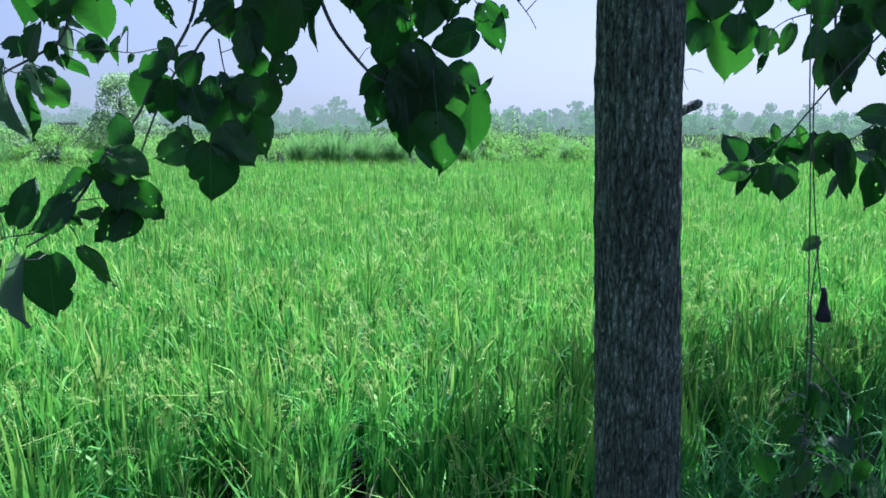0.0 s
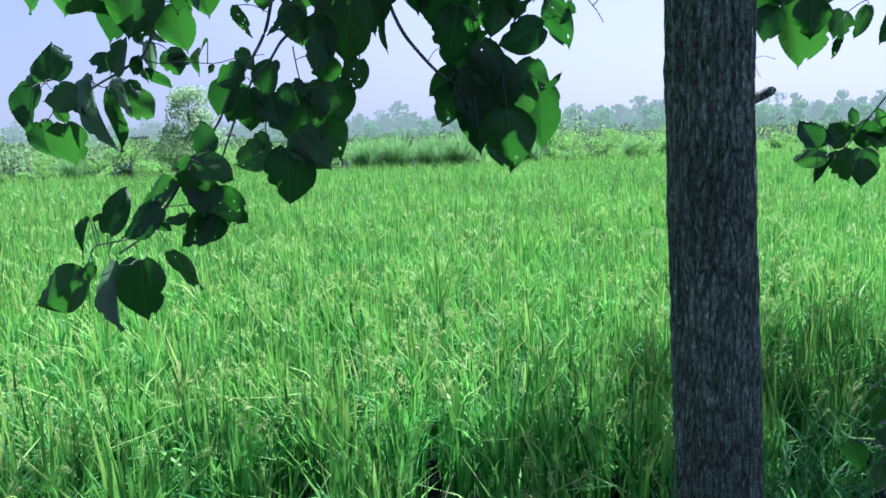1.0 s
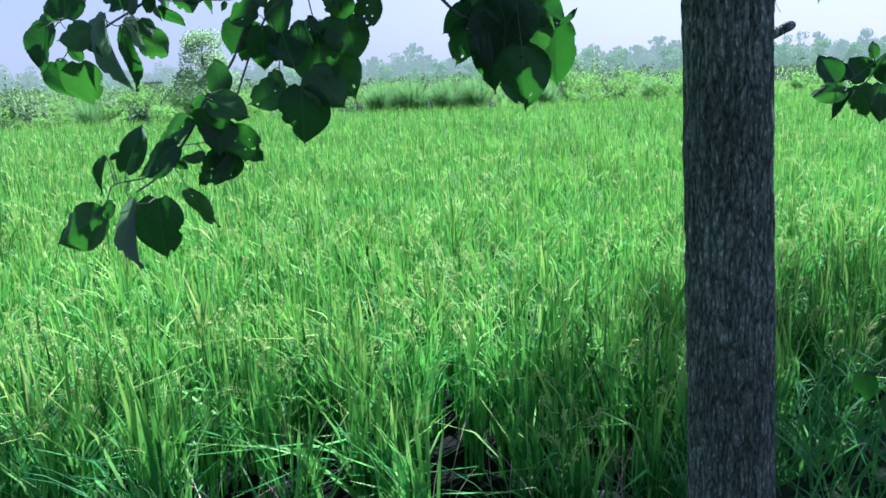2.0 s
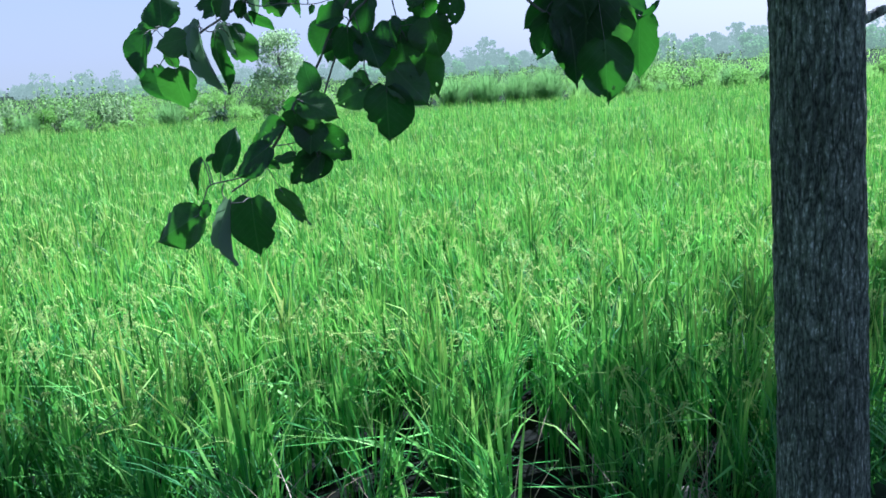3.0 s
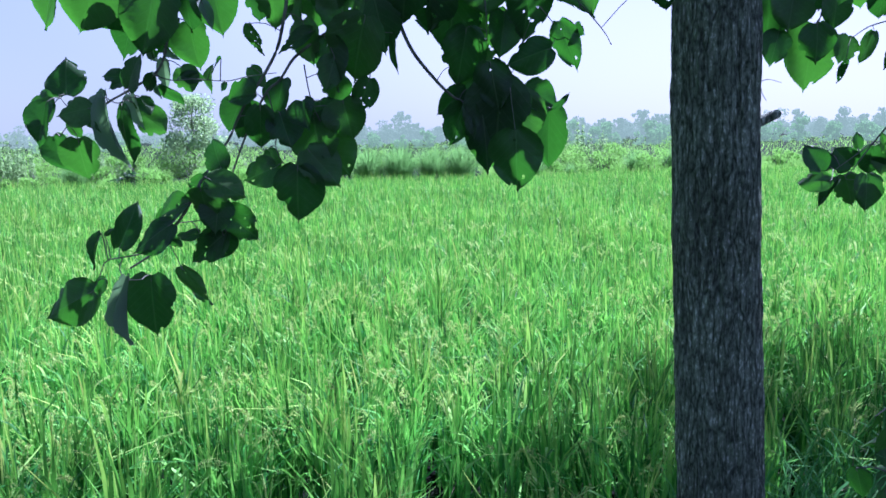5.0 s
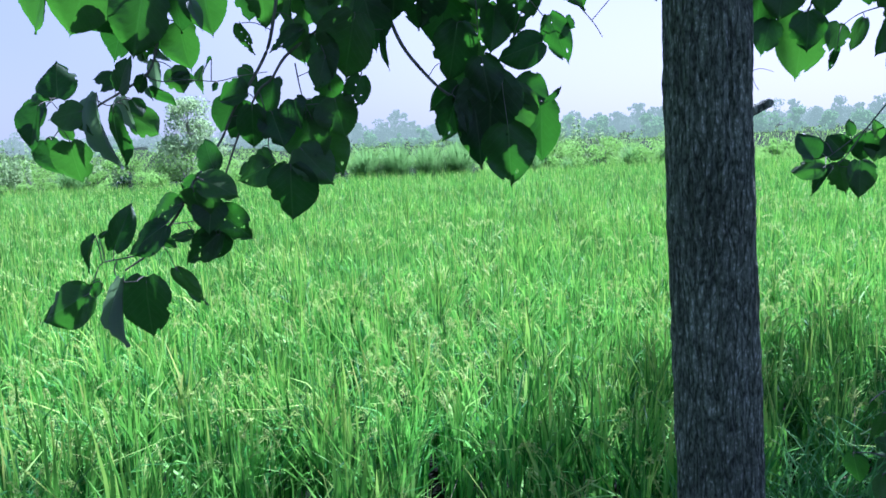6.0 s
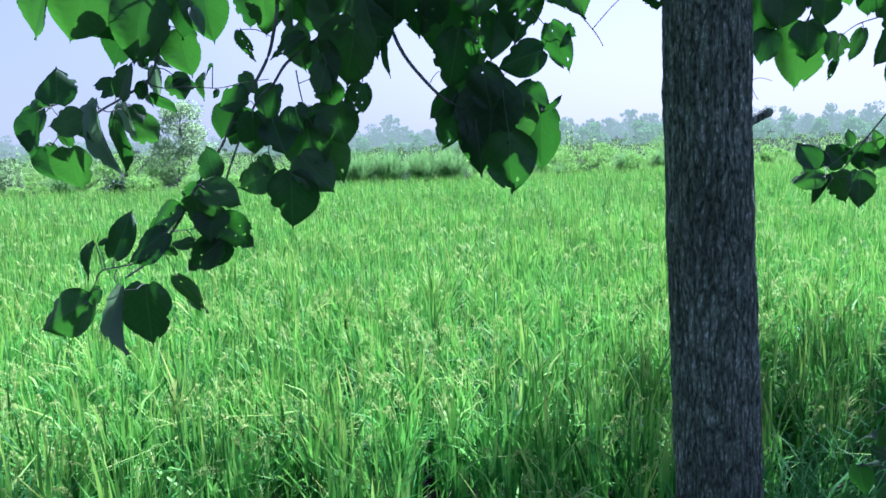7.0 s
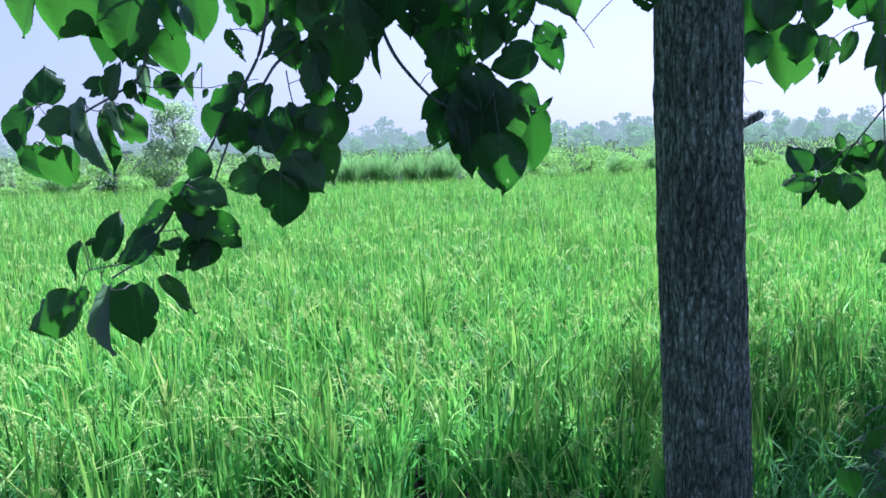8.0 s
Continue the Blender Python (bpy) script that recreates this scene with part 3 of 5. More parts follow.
def weed_stand(x, y, width, height, seed):
    """Tall upright weeds: thin stems with small leaves all the way up."""
    rng = np.random.default_rng(seed)
    thing = new("tall_weed")
    thing.location = (x, y, ground_z(x, y) - 0.05)
    cs, rs = [], []
    for i in range(12):
        px, py = rng.uniform(-0.5, 0.5, 2) * width
        tall = height * rng.uniform(0.65, 1.05)
        tip = (px + rng.normal(0, 0.1), py, tall)
        bm = bmesh.new()
        tube(bm, [(px, py, 0), ((px + tip[0]) / 2, py, tall / 2), tip], [0.014, 0.01, 0.004], 5)
        part("stem", bm, WEED, thing)
        for s in np.linspace(0.25, 1.0, 7):
            cs.append((px + (tip[0] - px) * s, py, tall * s))
            rs.append(0.17 * (1.25 - s))
    v, f = leaf_cloud(rng, cs, rs, 1500, 0.055, 1.3)
    sheet("foliage", v, f, WEED, thing)
    tagged(thing, "stand of tall grey-green upright weeds", "weeds", "weeds behind the paddy")


for i, wx in enumerate(np.arange(-31, -15, 1.15)):
    weed_stand(wx + 0.3 * math.sin(i * 5), edge_y(wx) + 3.6 + 0.8 * math.sin(i * 3.3), 1.5, top_height(wx) * (1.0 + 0.18 * math.sin(i * 2.3)), 300 + i)
for i, wx in enumerate(np.arange(2.0, 6.5, 1.5)):
    weed_stand(wx, edge_y(wx) + 7 + math.sin(i * 3.3), 1.8, top_height(wx) * (0.95 + 0.15 * math.sin(i * 2.3)), 340 + i)


def build_rough_grass():
    """Open grassland beyond the scrub."""
    rng = np.random.default_rng(41)
    n = 64000
    base = np.stack([rng.uniform(-125, 130, n), 46 + 150 * rng.random(n) ** 2.3, np.full(n, 0.45)], 1)
    v, f = blades(rng, base, rng.uniform(0.25, 0.65, n), rng.uniform(0.2, 0.8, n), rng.uniform(0.06, 0.16, n), 1)
    m = 36000
    x = rng.uniform(5, 42, m)
    near = np.stack([x, edge_y(x) + 1.2 + 12 * rng.random(m) ** 1.3, np.full(m, 0.4)], 1)
    nv, nf = blades(rng, near, rng.uniform(0.25, 0.6, m), rng.uniform(0.1, 0.6, m), rng.uniform(0.03, 0.07, m), 1)
    v, f = joined([(v, f), (nv, nf)])
    tagged(sheet("rough_grass", v, f, SHRUB), "pale green rough grassland beyond the scrub", "grass", kind="stuff")


build_rough_grass()
bush(11.7, 38.6, 1.7, 1.55, SHRUB, "rounded green bush in the grass behind the paddy", 78, count=2600, leaf=0.04)
bush(-13.55, 31.65, 1.5, 1.25, DARK_SHRUB, "low dark green bush at the paddy's edge", 77)


def tree(name, x, y, height, width, material, label, seed, bare=0.25, count=2600, leaf=0.12, clumps=16, fill=(0.09, 0.17), bark=TWIG, group="trees behind the paddy"):
    """A tapered trunk that forks into limbs, with leaf clumps round their ends."""
    rng = np.random.default_rng(seed)
    thing = new(name)
    thing.location = (x, y, 0.3)
    bm = bmesh.new()
    r0 = height * 0.018
    top = (rng.normal(0, 0.05) * width, rng.normal(0, 0.05) * width, height * 0.9)
    tube(bm, curved([(0, 0, -0.3), (rng.normal(0, .03) * width, 0, height * 0.35), top], 4), np.linspace(r0, r0 * 0.2, 9), 7)
    ends = [top]
    for i in range(clumps - 1):
        z = height * rng.uniform(bare, 0.92)
        a = rng.uniform(0, 6.28)
        reach = width * 0.5 * rng.uniform(0.45, 0.95) * (1.05 - 0.65 * max(0, (z / height - 0.45)) / 0.55)
        start = Vector(top) * (z / height * 0.75 / 0.9)
        e = (math.cos(a) * reach, math.sin(a) * reach, z)
        tube(bm, curved([start, ((start[0] + e[0]) / 2, (start[1] + e[1]) / 2, (start[2] + e[2]) / 2 + 0.05 * height), e], 3), np.linspace(r0 * 0.22, r0 * 0.06, 7), 5)
        ends.append(e)
    part("trunk", bm, bark, thing)
    rad = rng.uniform(*fill, len(ends)) * (width + height) * 0.5
    v, f = leaf_cloud(rng, ends, rad, count, leaf, 0.75)
    sheet("crown", v, f, material, thing)
    return tagged(thing, label, "tree", group)


tree("willow_tree", -14.3, 40.0, 4.05, 2.7, PALE_TREE, "pale grey-green young willow-like tree", 31, 0.05, 9000, 0.055, 60, fill=(0.09, 0.17), bark=PALE_BARK)


# ---- backdrop: the trees and woods at the horizon ----
backdrop = tagged(new("backdrop"), "blue-grey hazy line of distant trees and woods", "backdrop", kind="structure")


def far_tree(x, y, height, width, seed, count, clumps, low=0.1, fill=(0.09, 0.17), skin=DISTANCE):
    """A distant tree of the backdrop: a crown of leaf clumps on a forking trunk."""
    rng = np.random.default_rng(seed)
    bm = bmesh.new()
    tube(bm, [(0, 0, -0.3), (0.1, 0, height * 0.5), (0, 0, height * 0.88)], [0.12, 0.09, 0.03], 6)
    ends = [(0, 0, height * 0.9)]
    lean = rng.uniform(-0.12, 0.12) * width
    for i in range(clumps):
        z, a = height * rng.uniform(low, 0.92), rng.uniform(0, 6.28)
        reach = width * 0.5 * rng.uniform(0.15, 0.95) * (1.05 - 0.7 * max(0, (z / height - 0.45)) / 0.55)
        e = (math.cos(a) * reach + lean * z / height, math.sin(a) * reach, z)
        tube(bm, [(0, 0, z * 0.75), (e[0] * 0.5, e[1] * 0.5, z * 0.93), e], [0.05, 0.035, 0.015], 4)
        ends.append(e)
    v, f = leaf_cloud(rng, ends, rng.uniform(*fill, len(ends)) * (width + height) * 0.5, count, 0.17, 1.0)
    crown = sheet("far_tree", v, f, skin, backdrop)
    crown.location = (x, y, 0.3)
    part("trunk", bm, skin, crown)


def build_far_trees():
    rng = random.Random(21)
    # single trees that stand out of the line
    spots = ((-24.4, 4.0, 4), (-18.0, 6.0, 5.5), (-20.2, 3.9, 4), (-14.6, 4.0, 4), (-11.0, 3.3, 4), (-28.5, 3.6, 5), (11.9, 4.8, 5), (16.1, 4.1, 4.5), (19.4, 4.3, 4), (22.6, 5.5, 5.5),
             (26.0, 4.8, 5), (29.0, 4.0, 5), (40.5, 4.0, 3), (47.9, 5.3, 3.4), (51.5, 3.9, 3), (55.5, 5.2, 3.2), (58.3, 4.2, 3), (61.5, 5.3, 4.5), (-91.2, 4.7, 4.5), (-101.5, 3.6, 4), (-85.6, 3.7, 5))
    for i, (x, h, w) in enumerate(spots):
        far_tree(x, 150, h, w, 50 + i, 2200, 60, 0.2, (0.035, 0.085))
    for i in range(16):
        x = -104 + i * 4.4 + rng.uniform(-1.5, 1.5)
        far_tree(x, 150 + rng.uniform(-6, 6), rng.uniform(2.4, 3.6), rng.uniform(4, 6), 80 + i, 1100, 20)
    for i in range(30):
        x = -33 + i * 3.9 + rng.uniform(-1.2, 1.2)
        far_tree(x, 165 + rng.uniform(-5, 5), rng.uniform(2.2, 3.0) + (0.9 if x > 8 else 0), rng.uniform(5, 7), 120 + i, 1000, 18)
    # lower scrub in front of the line, greener and with less painted haze
    for i in range(24):
        x = 5 + i * 2.3 + rng.uniform(-0.8, 0.8)
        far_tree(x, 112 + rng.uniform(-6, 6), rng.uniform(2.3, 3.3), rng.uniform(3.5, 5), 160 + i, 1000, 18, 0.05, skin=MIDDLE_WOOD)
    for i in range(14):
        x = -62 + i * 4.4 + rng.uniform(-1.5, 1.5)
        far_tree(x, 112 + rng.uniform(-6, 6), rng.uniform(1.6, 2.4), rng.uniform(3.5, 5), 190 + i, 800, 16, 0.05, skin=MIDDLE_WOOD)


build_far_trees()


def build_far_wood():
    """The wood along the horizon: many crowns in one sheet of leaves."""
    rng = np.random.default_rng(17)
    n = 420
    x = rng.uniform(-330, 330, n)
    y = rng.uniform(300, 345, n)
    h = rng.uniform(2.5, 4.6, n) + 4.5 * (rng.random(n) < 0.07)
    cs = np.concatenate([np.stack([x, y, h * 0.85], 1), np.stack([x, y, h * 0.4], 1)])
    v, f = leaf_cloud(rng, cs, np.concatenate([1.3 + h * 0.12, np.full(n, 3.0)]), 60000, 0.5, 0.8)
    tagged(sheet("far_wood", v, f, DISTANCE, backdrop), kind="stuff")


build_far_wood()

# ---- the poplar ----
poplar = tagged(new("poplar_tree"), "poplar with a rough grey-black furrowed trunk and hanging leafy branches", "tree")
poplar.location = (0.645, 2.55, BUND_Z - 0.05)
POPLAR_BASE = Vector(poplar.location)


def trunk_axis(z):
    return Vector((0.668 - 0.0265 * z + 0.006 * math.sin(z * 2.1), 2.55 + 0.01 * math.sin(z * 1.3), z))


def trunk_radius(z):
    flare = 0.09 * math.exp(-(z - 0.45) / 0.16)
    return 0.1195 - 0.0035 * (z - 1.5) + flare


def build_trunk():
    bm = bmesh.new()
    sides, zs = 150, list(np.arange(0.45, 3.0, 0.012)) + list(np.arange(3.0, 9.2, 0.15))
    rings = []
    for z in zs:
        c, r = trunk_axis(z), max(trunk_radius(z), 0.03) if z < 5 else max(0.12 - 0.022 * (z - 5), 0.02)
        ring = []
        for s in range(sides):
            a = 2 * math.pi * s / sides
            x, y = math.cos(a), math.sin(a)
            plate = noise.noise(Vector((x * 5.2, y * 5.2, z * 1.6))) + 0.6 * noise.noise(Vector((x * 12, y * 12, z * 4.5 + 7)))
            ridge = 1 - abs(noise.noise(Vector((x * 9, y * 9, z * 4.0 + 3)))) * 2.4
            d = 0.004 * plate + 0.0065 * ridge + 0.0035 * noise.noise(Vector((x * 30, y * 30, z * 22)))
            ring.append(bm.verts.new(c - POPLAR_BASE + Vector((x, y, 0)) * (r - 0.004 + d)))
        rings.append(ring)
    for a, b in zip(rings, rings[1:]):
        for s in range(sides):
            bm.faces.new((a[s], a[(s + 1) % sides], b[(s + 1) % sides], b[s]))
    bm.faces.new(rings[-1])
    part("trunk", bm, BARK, poplar, "rough furrowed grey-black bark")


build_trunk()


def build_stub():
    """The broken end of a dead side branch."""
    bm = bmesh.new()
    z = 2.262
    a = trunk_axis(z) + Vector((trunk_radius(z) - 0.025, 0, 0)) - POPLAR_BASE
    pts = curved([a, a + Vector((0.035, 0, 0.006)), a + Vector((0.06, 0, 0.016)), a + Vector((0.082, 0, 0.024))], 3)
    rr = [0.024, 0.022, 0.019, 0.016, 0.014, 0.0135, 0.0135, 0.013, 0.011, 0.005]
    tube(bm, pts, rr, 10)
    part("branch_stub", bm, BARK, poplar, "broken stub of a dead side branch")


build_stub()


# ---- poplar leaves ----
def leaf_mesh(seed, cup, wave, holes, skin=LEAF, bites=2, fall=2.4):
    """A heart-shaped leaf, one unit long and wide, with a shallowly toothed edge, bites out of the edge and small eaten holes."""
    rng = random.Random(seed)
    rows, cols = 30, 20
    bm = bmesh.new()
    grid = []
    for i in range(rows + 1):
        u = i / rows
        if u < 0.3:
            body = 0.5 * (1 - ((0.3 - u) / 0.315) ** 2) ** 0.5
        else:
            body = 0.5 * (1 - (min(u - 0.3, 0.65) / 0.65) ** fall)
            body = max(body, 0.42 * (1 - u) ** 1.15)
        tooth = 0.022 * (i % 2) + 0.02 * math.sin(9 * u + seed)
        row = []
        for j in range(cols + 1):
            s = 2 * j / cols - 1
            edge = 1 + (tooth + rng.uniform(-0.015, 0.015)) * (abs(s) > 0.95)
            x = s * body * edge * (1 + 0.05 * math.sin(seed + s))
            y = u - 0.06 * abs(s) ** 1.4 * math.exp(-u * 9)
            z = cup * abs(x) - 0.16 * u * u + wave * math.sin(7 * u + 3 * s + seed) * abs(s) + 0.012 * rng.uniform(-1, 1) * abs(s)
            row.append(bm.verts.new((x, y, z)))
        grid.append(row)
    gone = []
    spots = [(rng.uniform(0.15, 0.85), rng.uniform(-0.3, 0.3), rng.uniform(0.014, 0.03)) for _ in range(holes)]
    for _ in range(bites):
        u = rng.uniform(0.12, 0.92)
        half = 0.5 * (1 - (max(u - 0.3, 0) / 0.7) ** 2) * (1 - 0.45 * max(0, (u - 0.7) / 0.3))
        spots.append((u, half * rng.choice((-1, 1)) * 1.04, rng.uniform(0.03, 0.08)))
    for i in range(rows):
        for j in range(cols):
            q = (grid[i][j], grid[i][j + 1], grid[i + 1][j + 1], grid[i + 1][j])
            f = bm.faces.new(q)
            c = f.calc_center_median()
            if any(math.hypot(c.x - sx, c.y - sy) < r * rng.uniform(0.85, 1.15) for sy, sx, r in spots):
                gone.append(f)
    bmesh.ops.delete(bm, geom=gone, context="FACES")
    bmesh.ops.remove_doubles(bm, verts=bm.verts, dist=1e-5)
    rim = [v for v in bm.verts if v.is_boundary]
    bmesh.ops.smooth_vert(bm, verts=[v for v in rim if any(math.hypot(v.co.x - sx, v.co.y - sy) < r * 1.7 for sy, sx, r in spots)], factor=0.5, use_axis_x=True, use_axis_y=True, use_axis_z=True)
    me = bpy.data.meshes.new("leaf")
    bm.to_mesh(me)
    bm.free()
    me.polygons.foreach_set("use_smooth", [True] * len(me.polygons))
    me.materials.append(skin)
    return me


LEAF_MESHES = [leaf_mesh(1, 0.12, 0.02, 0), leaf_mesh(2, 0.30, 0.04, 0), leaf_mesh(3, -0.15, 0.05, 0), leaf_mesh(4, 0.2, 0.05, 7, bites=5), leaf_mesh(5, 0.05, 0.06, 3, bites=3), leaf_mesh(6, 0.45, 0.08, 2), leaf_mesh(7, 0.5, 0.06, 0, LEAF_BACK)]
leaf_rng = random.Random(8)


def branch(label, owner=poplar):
    return {"label": label, "owner": owner, "stems": []}


def stem(b, radius, *points):
    """One twig of a branch, a mesh of its own with the stalks of its leaves."""
    ob = new("twig", bpy.data.meshes.new("twig"))
    ob.parent = b["owner"]
    ob.location = -b["owner"].location
    ob.data.materials.append(TWIG)
    tagged(ob, b["label"])
    bm, pts = bmesh.new(), curved(points, 5)
    tube(bm, pts, np.linspace(radius, radius * 0.55, len(pts)), 6)
    b["stems"].append((ob, bm, pts))


def leaf(b, base, tip, width, turn, kind=None):
    """A leaf from its joint to its tip, turned about its midrib, with a stalk to the nearest twig."""
    base, tip = Vector(base), Vector(tip)
    along = tip - base
    y = along.normalized()
    z = Vector((0, -1, 0.15))
    z = (z - y * z.dot(y)).normalized()
    z = Matrix.Rotation(radians(turn), 3, y) @ z
    x = y.cross(z)
    size = along.length
    m = Matrix((x * width, y * size, z * size)).transposed().to_4x4()
    m.translation = base
    if kind is None:
        kind = leaf_rng.choice((0, 0, 0, 1, 1, 1, 2, 2, 2, 4, 5, 3))
    twig, bm, root = min(((o, g, p) for o, g, pts in b["stems"] for p in pts), key=lambda c: (c[2] - base).length)
    ob = new("leaf", LEAF_MESHES[kind])
    ob.parent = twig
    ob.matrix_basis = m
    if (root - base).length > 0.004:
        mid = (root + base) / 2 + Vector((0, 0, 0.12 * (root - base).length))
        pts = curved([root, mid, base, base + y * size * 0.1], 3)
        tube(bm, pts, np.linspace(0.0013, 0.0009, len(pts)), 5)


def finish(b):
    for ob, bm, pts in b["stems"]:
        bm.to_mesh(ob.data)
        bm.free()


# ---- cord and creeper ----
def build_cord():
    cord = tagged(new("hanging_cord"), "doubled thin grey cord hanging with creeper leaves and a black weight", "cord")
    cord.location = (0.571, 1.31, 2.104)
    base = Vector(cord.location)
    for points in ([(0.548, 1.31, 3.62), (0.552, 1.31, 2.517), (0.556, 1.31, 2.313), (0.566, 1.31, 2.17), (0.575, 1.31, 1.994), (0.58, 1.31, 1.857)],
                   [(0.556, 1.31, 3.62), (0.562, 1.31, 2.517), (0.563, 1.31, 2.313), (0.57, 1.31, 2.17), (0.588, 1.31, 2.022), (0.596, 1.31, 1.994)]):
        bm = bmesh.new()
        pts = [Vector(p) - base for p in curved(points, 6)]
        tube(bm, pts, [0.0009] * len(pts), 6)
        part("cord", bm, CORD, cord)
    bm = bmesh.new()
    tube(bm, [Vector(p) - base for p in ((0.596, 1.31, 2.005), (0.597, 1.31, 1.994), (0.597, 1.31, 1.981), (0.598, 1.31, 1.97), (0.598, 1.31, 1.96), (0.598, 1.31, 1.956))], [0.0028, 0.0044, 0.0055, 0.0088, 0.011, 0.0088], 12)
    part("weight", bm, BLACK, cord, "black bell-shaped weight")
    return cord


hanging_cord = build_cord()

upper_branch = branch("drooping twig with broad green poplar leaves")
middle_branch = branch("drooping twigs with dark overlapping poplar leaves")
low_branch = branch("low hanging twig with insect-eaten poplar leaves")
end_branch = branch("twig with a heavy bunch of broad poplar leaves")
right_branch = branch("thin twig with small green poplar leaves")
high_branch = branch("high twig with dark poplar leaves against the sky")
creeper = branch("limp green creeper shoot", hanging_cord)

# upper branch
stem(upper_branch, 0.004, (-0.655, 1.950, 2.646), (-0.674, 1.950, 2.565), (-0.689, 1.950, 2.495), (-0.700, 1.950, 2.448), (-0.711, 1.950, 2.412), (-0.732, 1.950, 2.381), (-0.761, 1.950, 2.365), (-0.801, 1.950, 2.344), (-0.833, 1.950, 2.328), (-0.866, 1.950, 2.306))
stem(upper_branch, 0.0015, (-0.732, 1.950, 2.381), (-0.692, 1.950, 2.369), (-0.642, 1.950, 2.371), (-0.574, 1.950, 2.365), (-0.524, 1.950, 2.374), (-0.463, 1.950, 2.380))
stem(upper_branch, 0.002, (-0.674, 1.950, 2.565), (-0.740, 1.950, 2.614), (-0.826, 1.950, 2.628), (-0.914, 1.950, 2.621))
stem(upper_branch, 0.0015, (-0.866, 1.950, 2.306), (-0.899, 1.950, 2.300), (-0.933, 1.950, 2.320), (-0.949, 1.950, 2.345))
stem(upper_branch, 0.0015, (-0.833, 1.950, 2.328), (-0.815, 1.950, 2.323), (-0.789, 1.950, 2.334), (-0.770, 1.950, 2.334))
stem(upper_branch, 0.0015, (-0.899, 1.950, 2.300), (-0.932, 1.950, 2.277), (-0.953, 1.950, 2.253))
stem(upper_branch, 0.002, (-0.674, 1.950, 2.565), (-0.630, 1.950, 2.599), (-0.587, 1.950, 2.609))
leaf(upper_branch, (-0.918, 1.932, 2.604), (-0.978, 1.934, 2.485), 0.110, 22)
leaf(upper_branch, (-0.837, 1.948, 2.599), (-0.899, 1.953, 2.470), 0.133, -22)
leaf(upper_branch, (-0.778, 2.000, 2.574), (-0.882, 2.003, 2.485), 0.116, -24)
leaf(upper_branch, (-0.786, 2.019, 2.536), (-0.852, 2.040, 2.422), 0.096, 5)
leaf(upper_branch, (-0.712, 1.931, 2.563), (-0.742, 1.914, 2.417), 0.123, -21)
leaf(upper_branch, (-0.715, 1.951, 2.490), (-0.749, 1.966, 2.412), 0.075, -3)
leaf(upper_branch, (-0.775, 1.911, 2.350), (-0.741, 1.883, 2.423), 0.060, -20)
leaf(upper_branch, (-0.792, 1.934, 2.377), (-0.849, 1.940, 2.384), 0.036, 17)
leaf(upper_branch, (-0.813, 1.980, 2.371), (-0.849, 1.973, 2.358), 0.031, 24)
leaf(upper_branch, (-0.585, 1.925, 2.578), (-0.570, 1.916, 2.456), 0.101, -3)
leaf(upper_branch, (-0.646, 1.929, 2.576), (-0.658, 1.958, 2.467), 0.102, 19)
leaf(upper_branch, (-0.661, 1.990, 2.494), (-0.650, 1.985, 2.392), 0.100, 14)
leaf(upper_branch, (-0.603, 1.900, 2.526), (-0.578, 1.894, 2.468), 0.026, -22, 6)
leaf(upper_branch, (-0.741, 1.961, 2.450), (-0.736, 1.988, 2.404), 0.021, 24, 6)
leaf(upper_branch, (-0.707, 1.963, 2.443), (-0.676, 1.942, 2.411), 0.021, 24, 6)
leaf(upper_branch, (-0.721, 1.978, 2.418), (-0.719, 1.982, 2.347), 0.029, -15, 6)
leaf(upper_branch, (-0.685, 1.985, 2.400), (-0.658, 1.970, 2.344), 0.059, -1)
leaf(upper_branch, (-0.681, 1.973, 2.377), (-0.633, 2.004, 2.373), 0.031, -8)
leaf(upper_branch, (-0.721, 1.918, 2.378), (-0.754, 1.943, 2.342), 0.032, -7)
leaf(upper_branch, (-0.732, 1.968, 2.356), (-0.684, 1.991, 2.309), 0.036, 40)
leaf(upper_branch, (-0.739, 1.969, 2.388), (-0.729, 1.961, 2.331), 0.018, 13, 6)
leaf(upper_branch, (-0.780, 1.980, 2.336), (-0.751, 1.966, 2.298), 0.042, -24)
leaf(upper_branch, (-0.788, 2.001, 2.303), (-0.726, 1.975, 2.258), 0.069, 4)
leaf(upper_branch, (-0.802, 1.984, 2.342), (-0.776, 1.970, 2.266), 0.036, 3, 6)
leaf(upper_branch, (-0.836, 1.919, 2.332), (-0.809, 1.942, 2.178), 0.042, 9, 6)
leaf(upper_branch, (-0.798, 1.924, 2.315), (-0.805, 1.946, 2.180), 0.057, 30)
leaf(upper_branch, (-0.866, 1.951, 2.304), (-0.859, 1.960, 2.352), 0.039, -15, 6)
leaf(upper_branch, (-0.858, 1.981, 2.353), (-0.862, 1.981, 2.266), 0.029, 15, 6)
leaf(upper_branch, (-0.938, 1.964, 2.343), (-0.952, 1.991, 2.433), 0.094, 6)
leaf(upper_branch, (-0.960, 1.951, 2.326), (-1.032, 1.954, 2.306), 0.078, 8)
leaf(upper_branch, (-0.961, 1.921, 2.327), (-0.993, 1.909, 2.229), 0.074, 15)
leaf(upper_branch, (-0.859, 1.911, 2.312), (-0.925, 1.884, 2.299), 0.070, 11)
leaf(upper_branch, (-0.932, 1.963, 2.295), (-0.908, 1.954, 2.247), 0.040, 18)
leaf(upper_branch, (-0.888, 1.918, 2.293), (-0.840, 1.890, 2.256), 0.025, 50)
leaf(upper_branch, (-0.988, 1.990, 2.254), (-0.961, 1.987, 2.172), 0.072, 4)
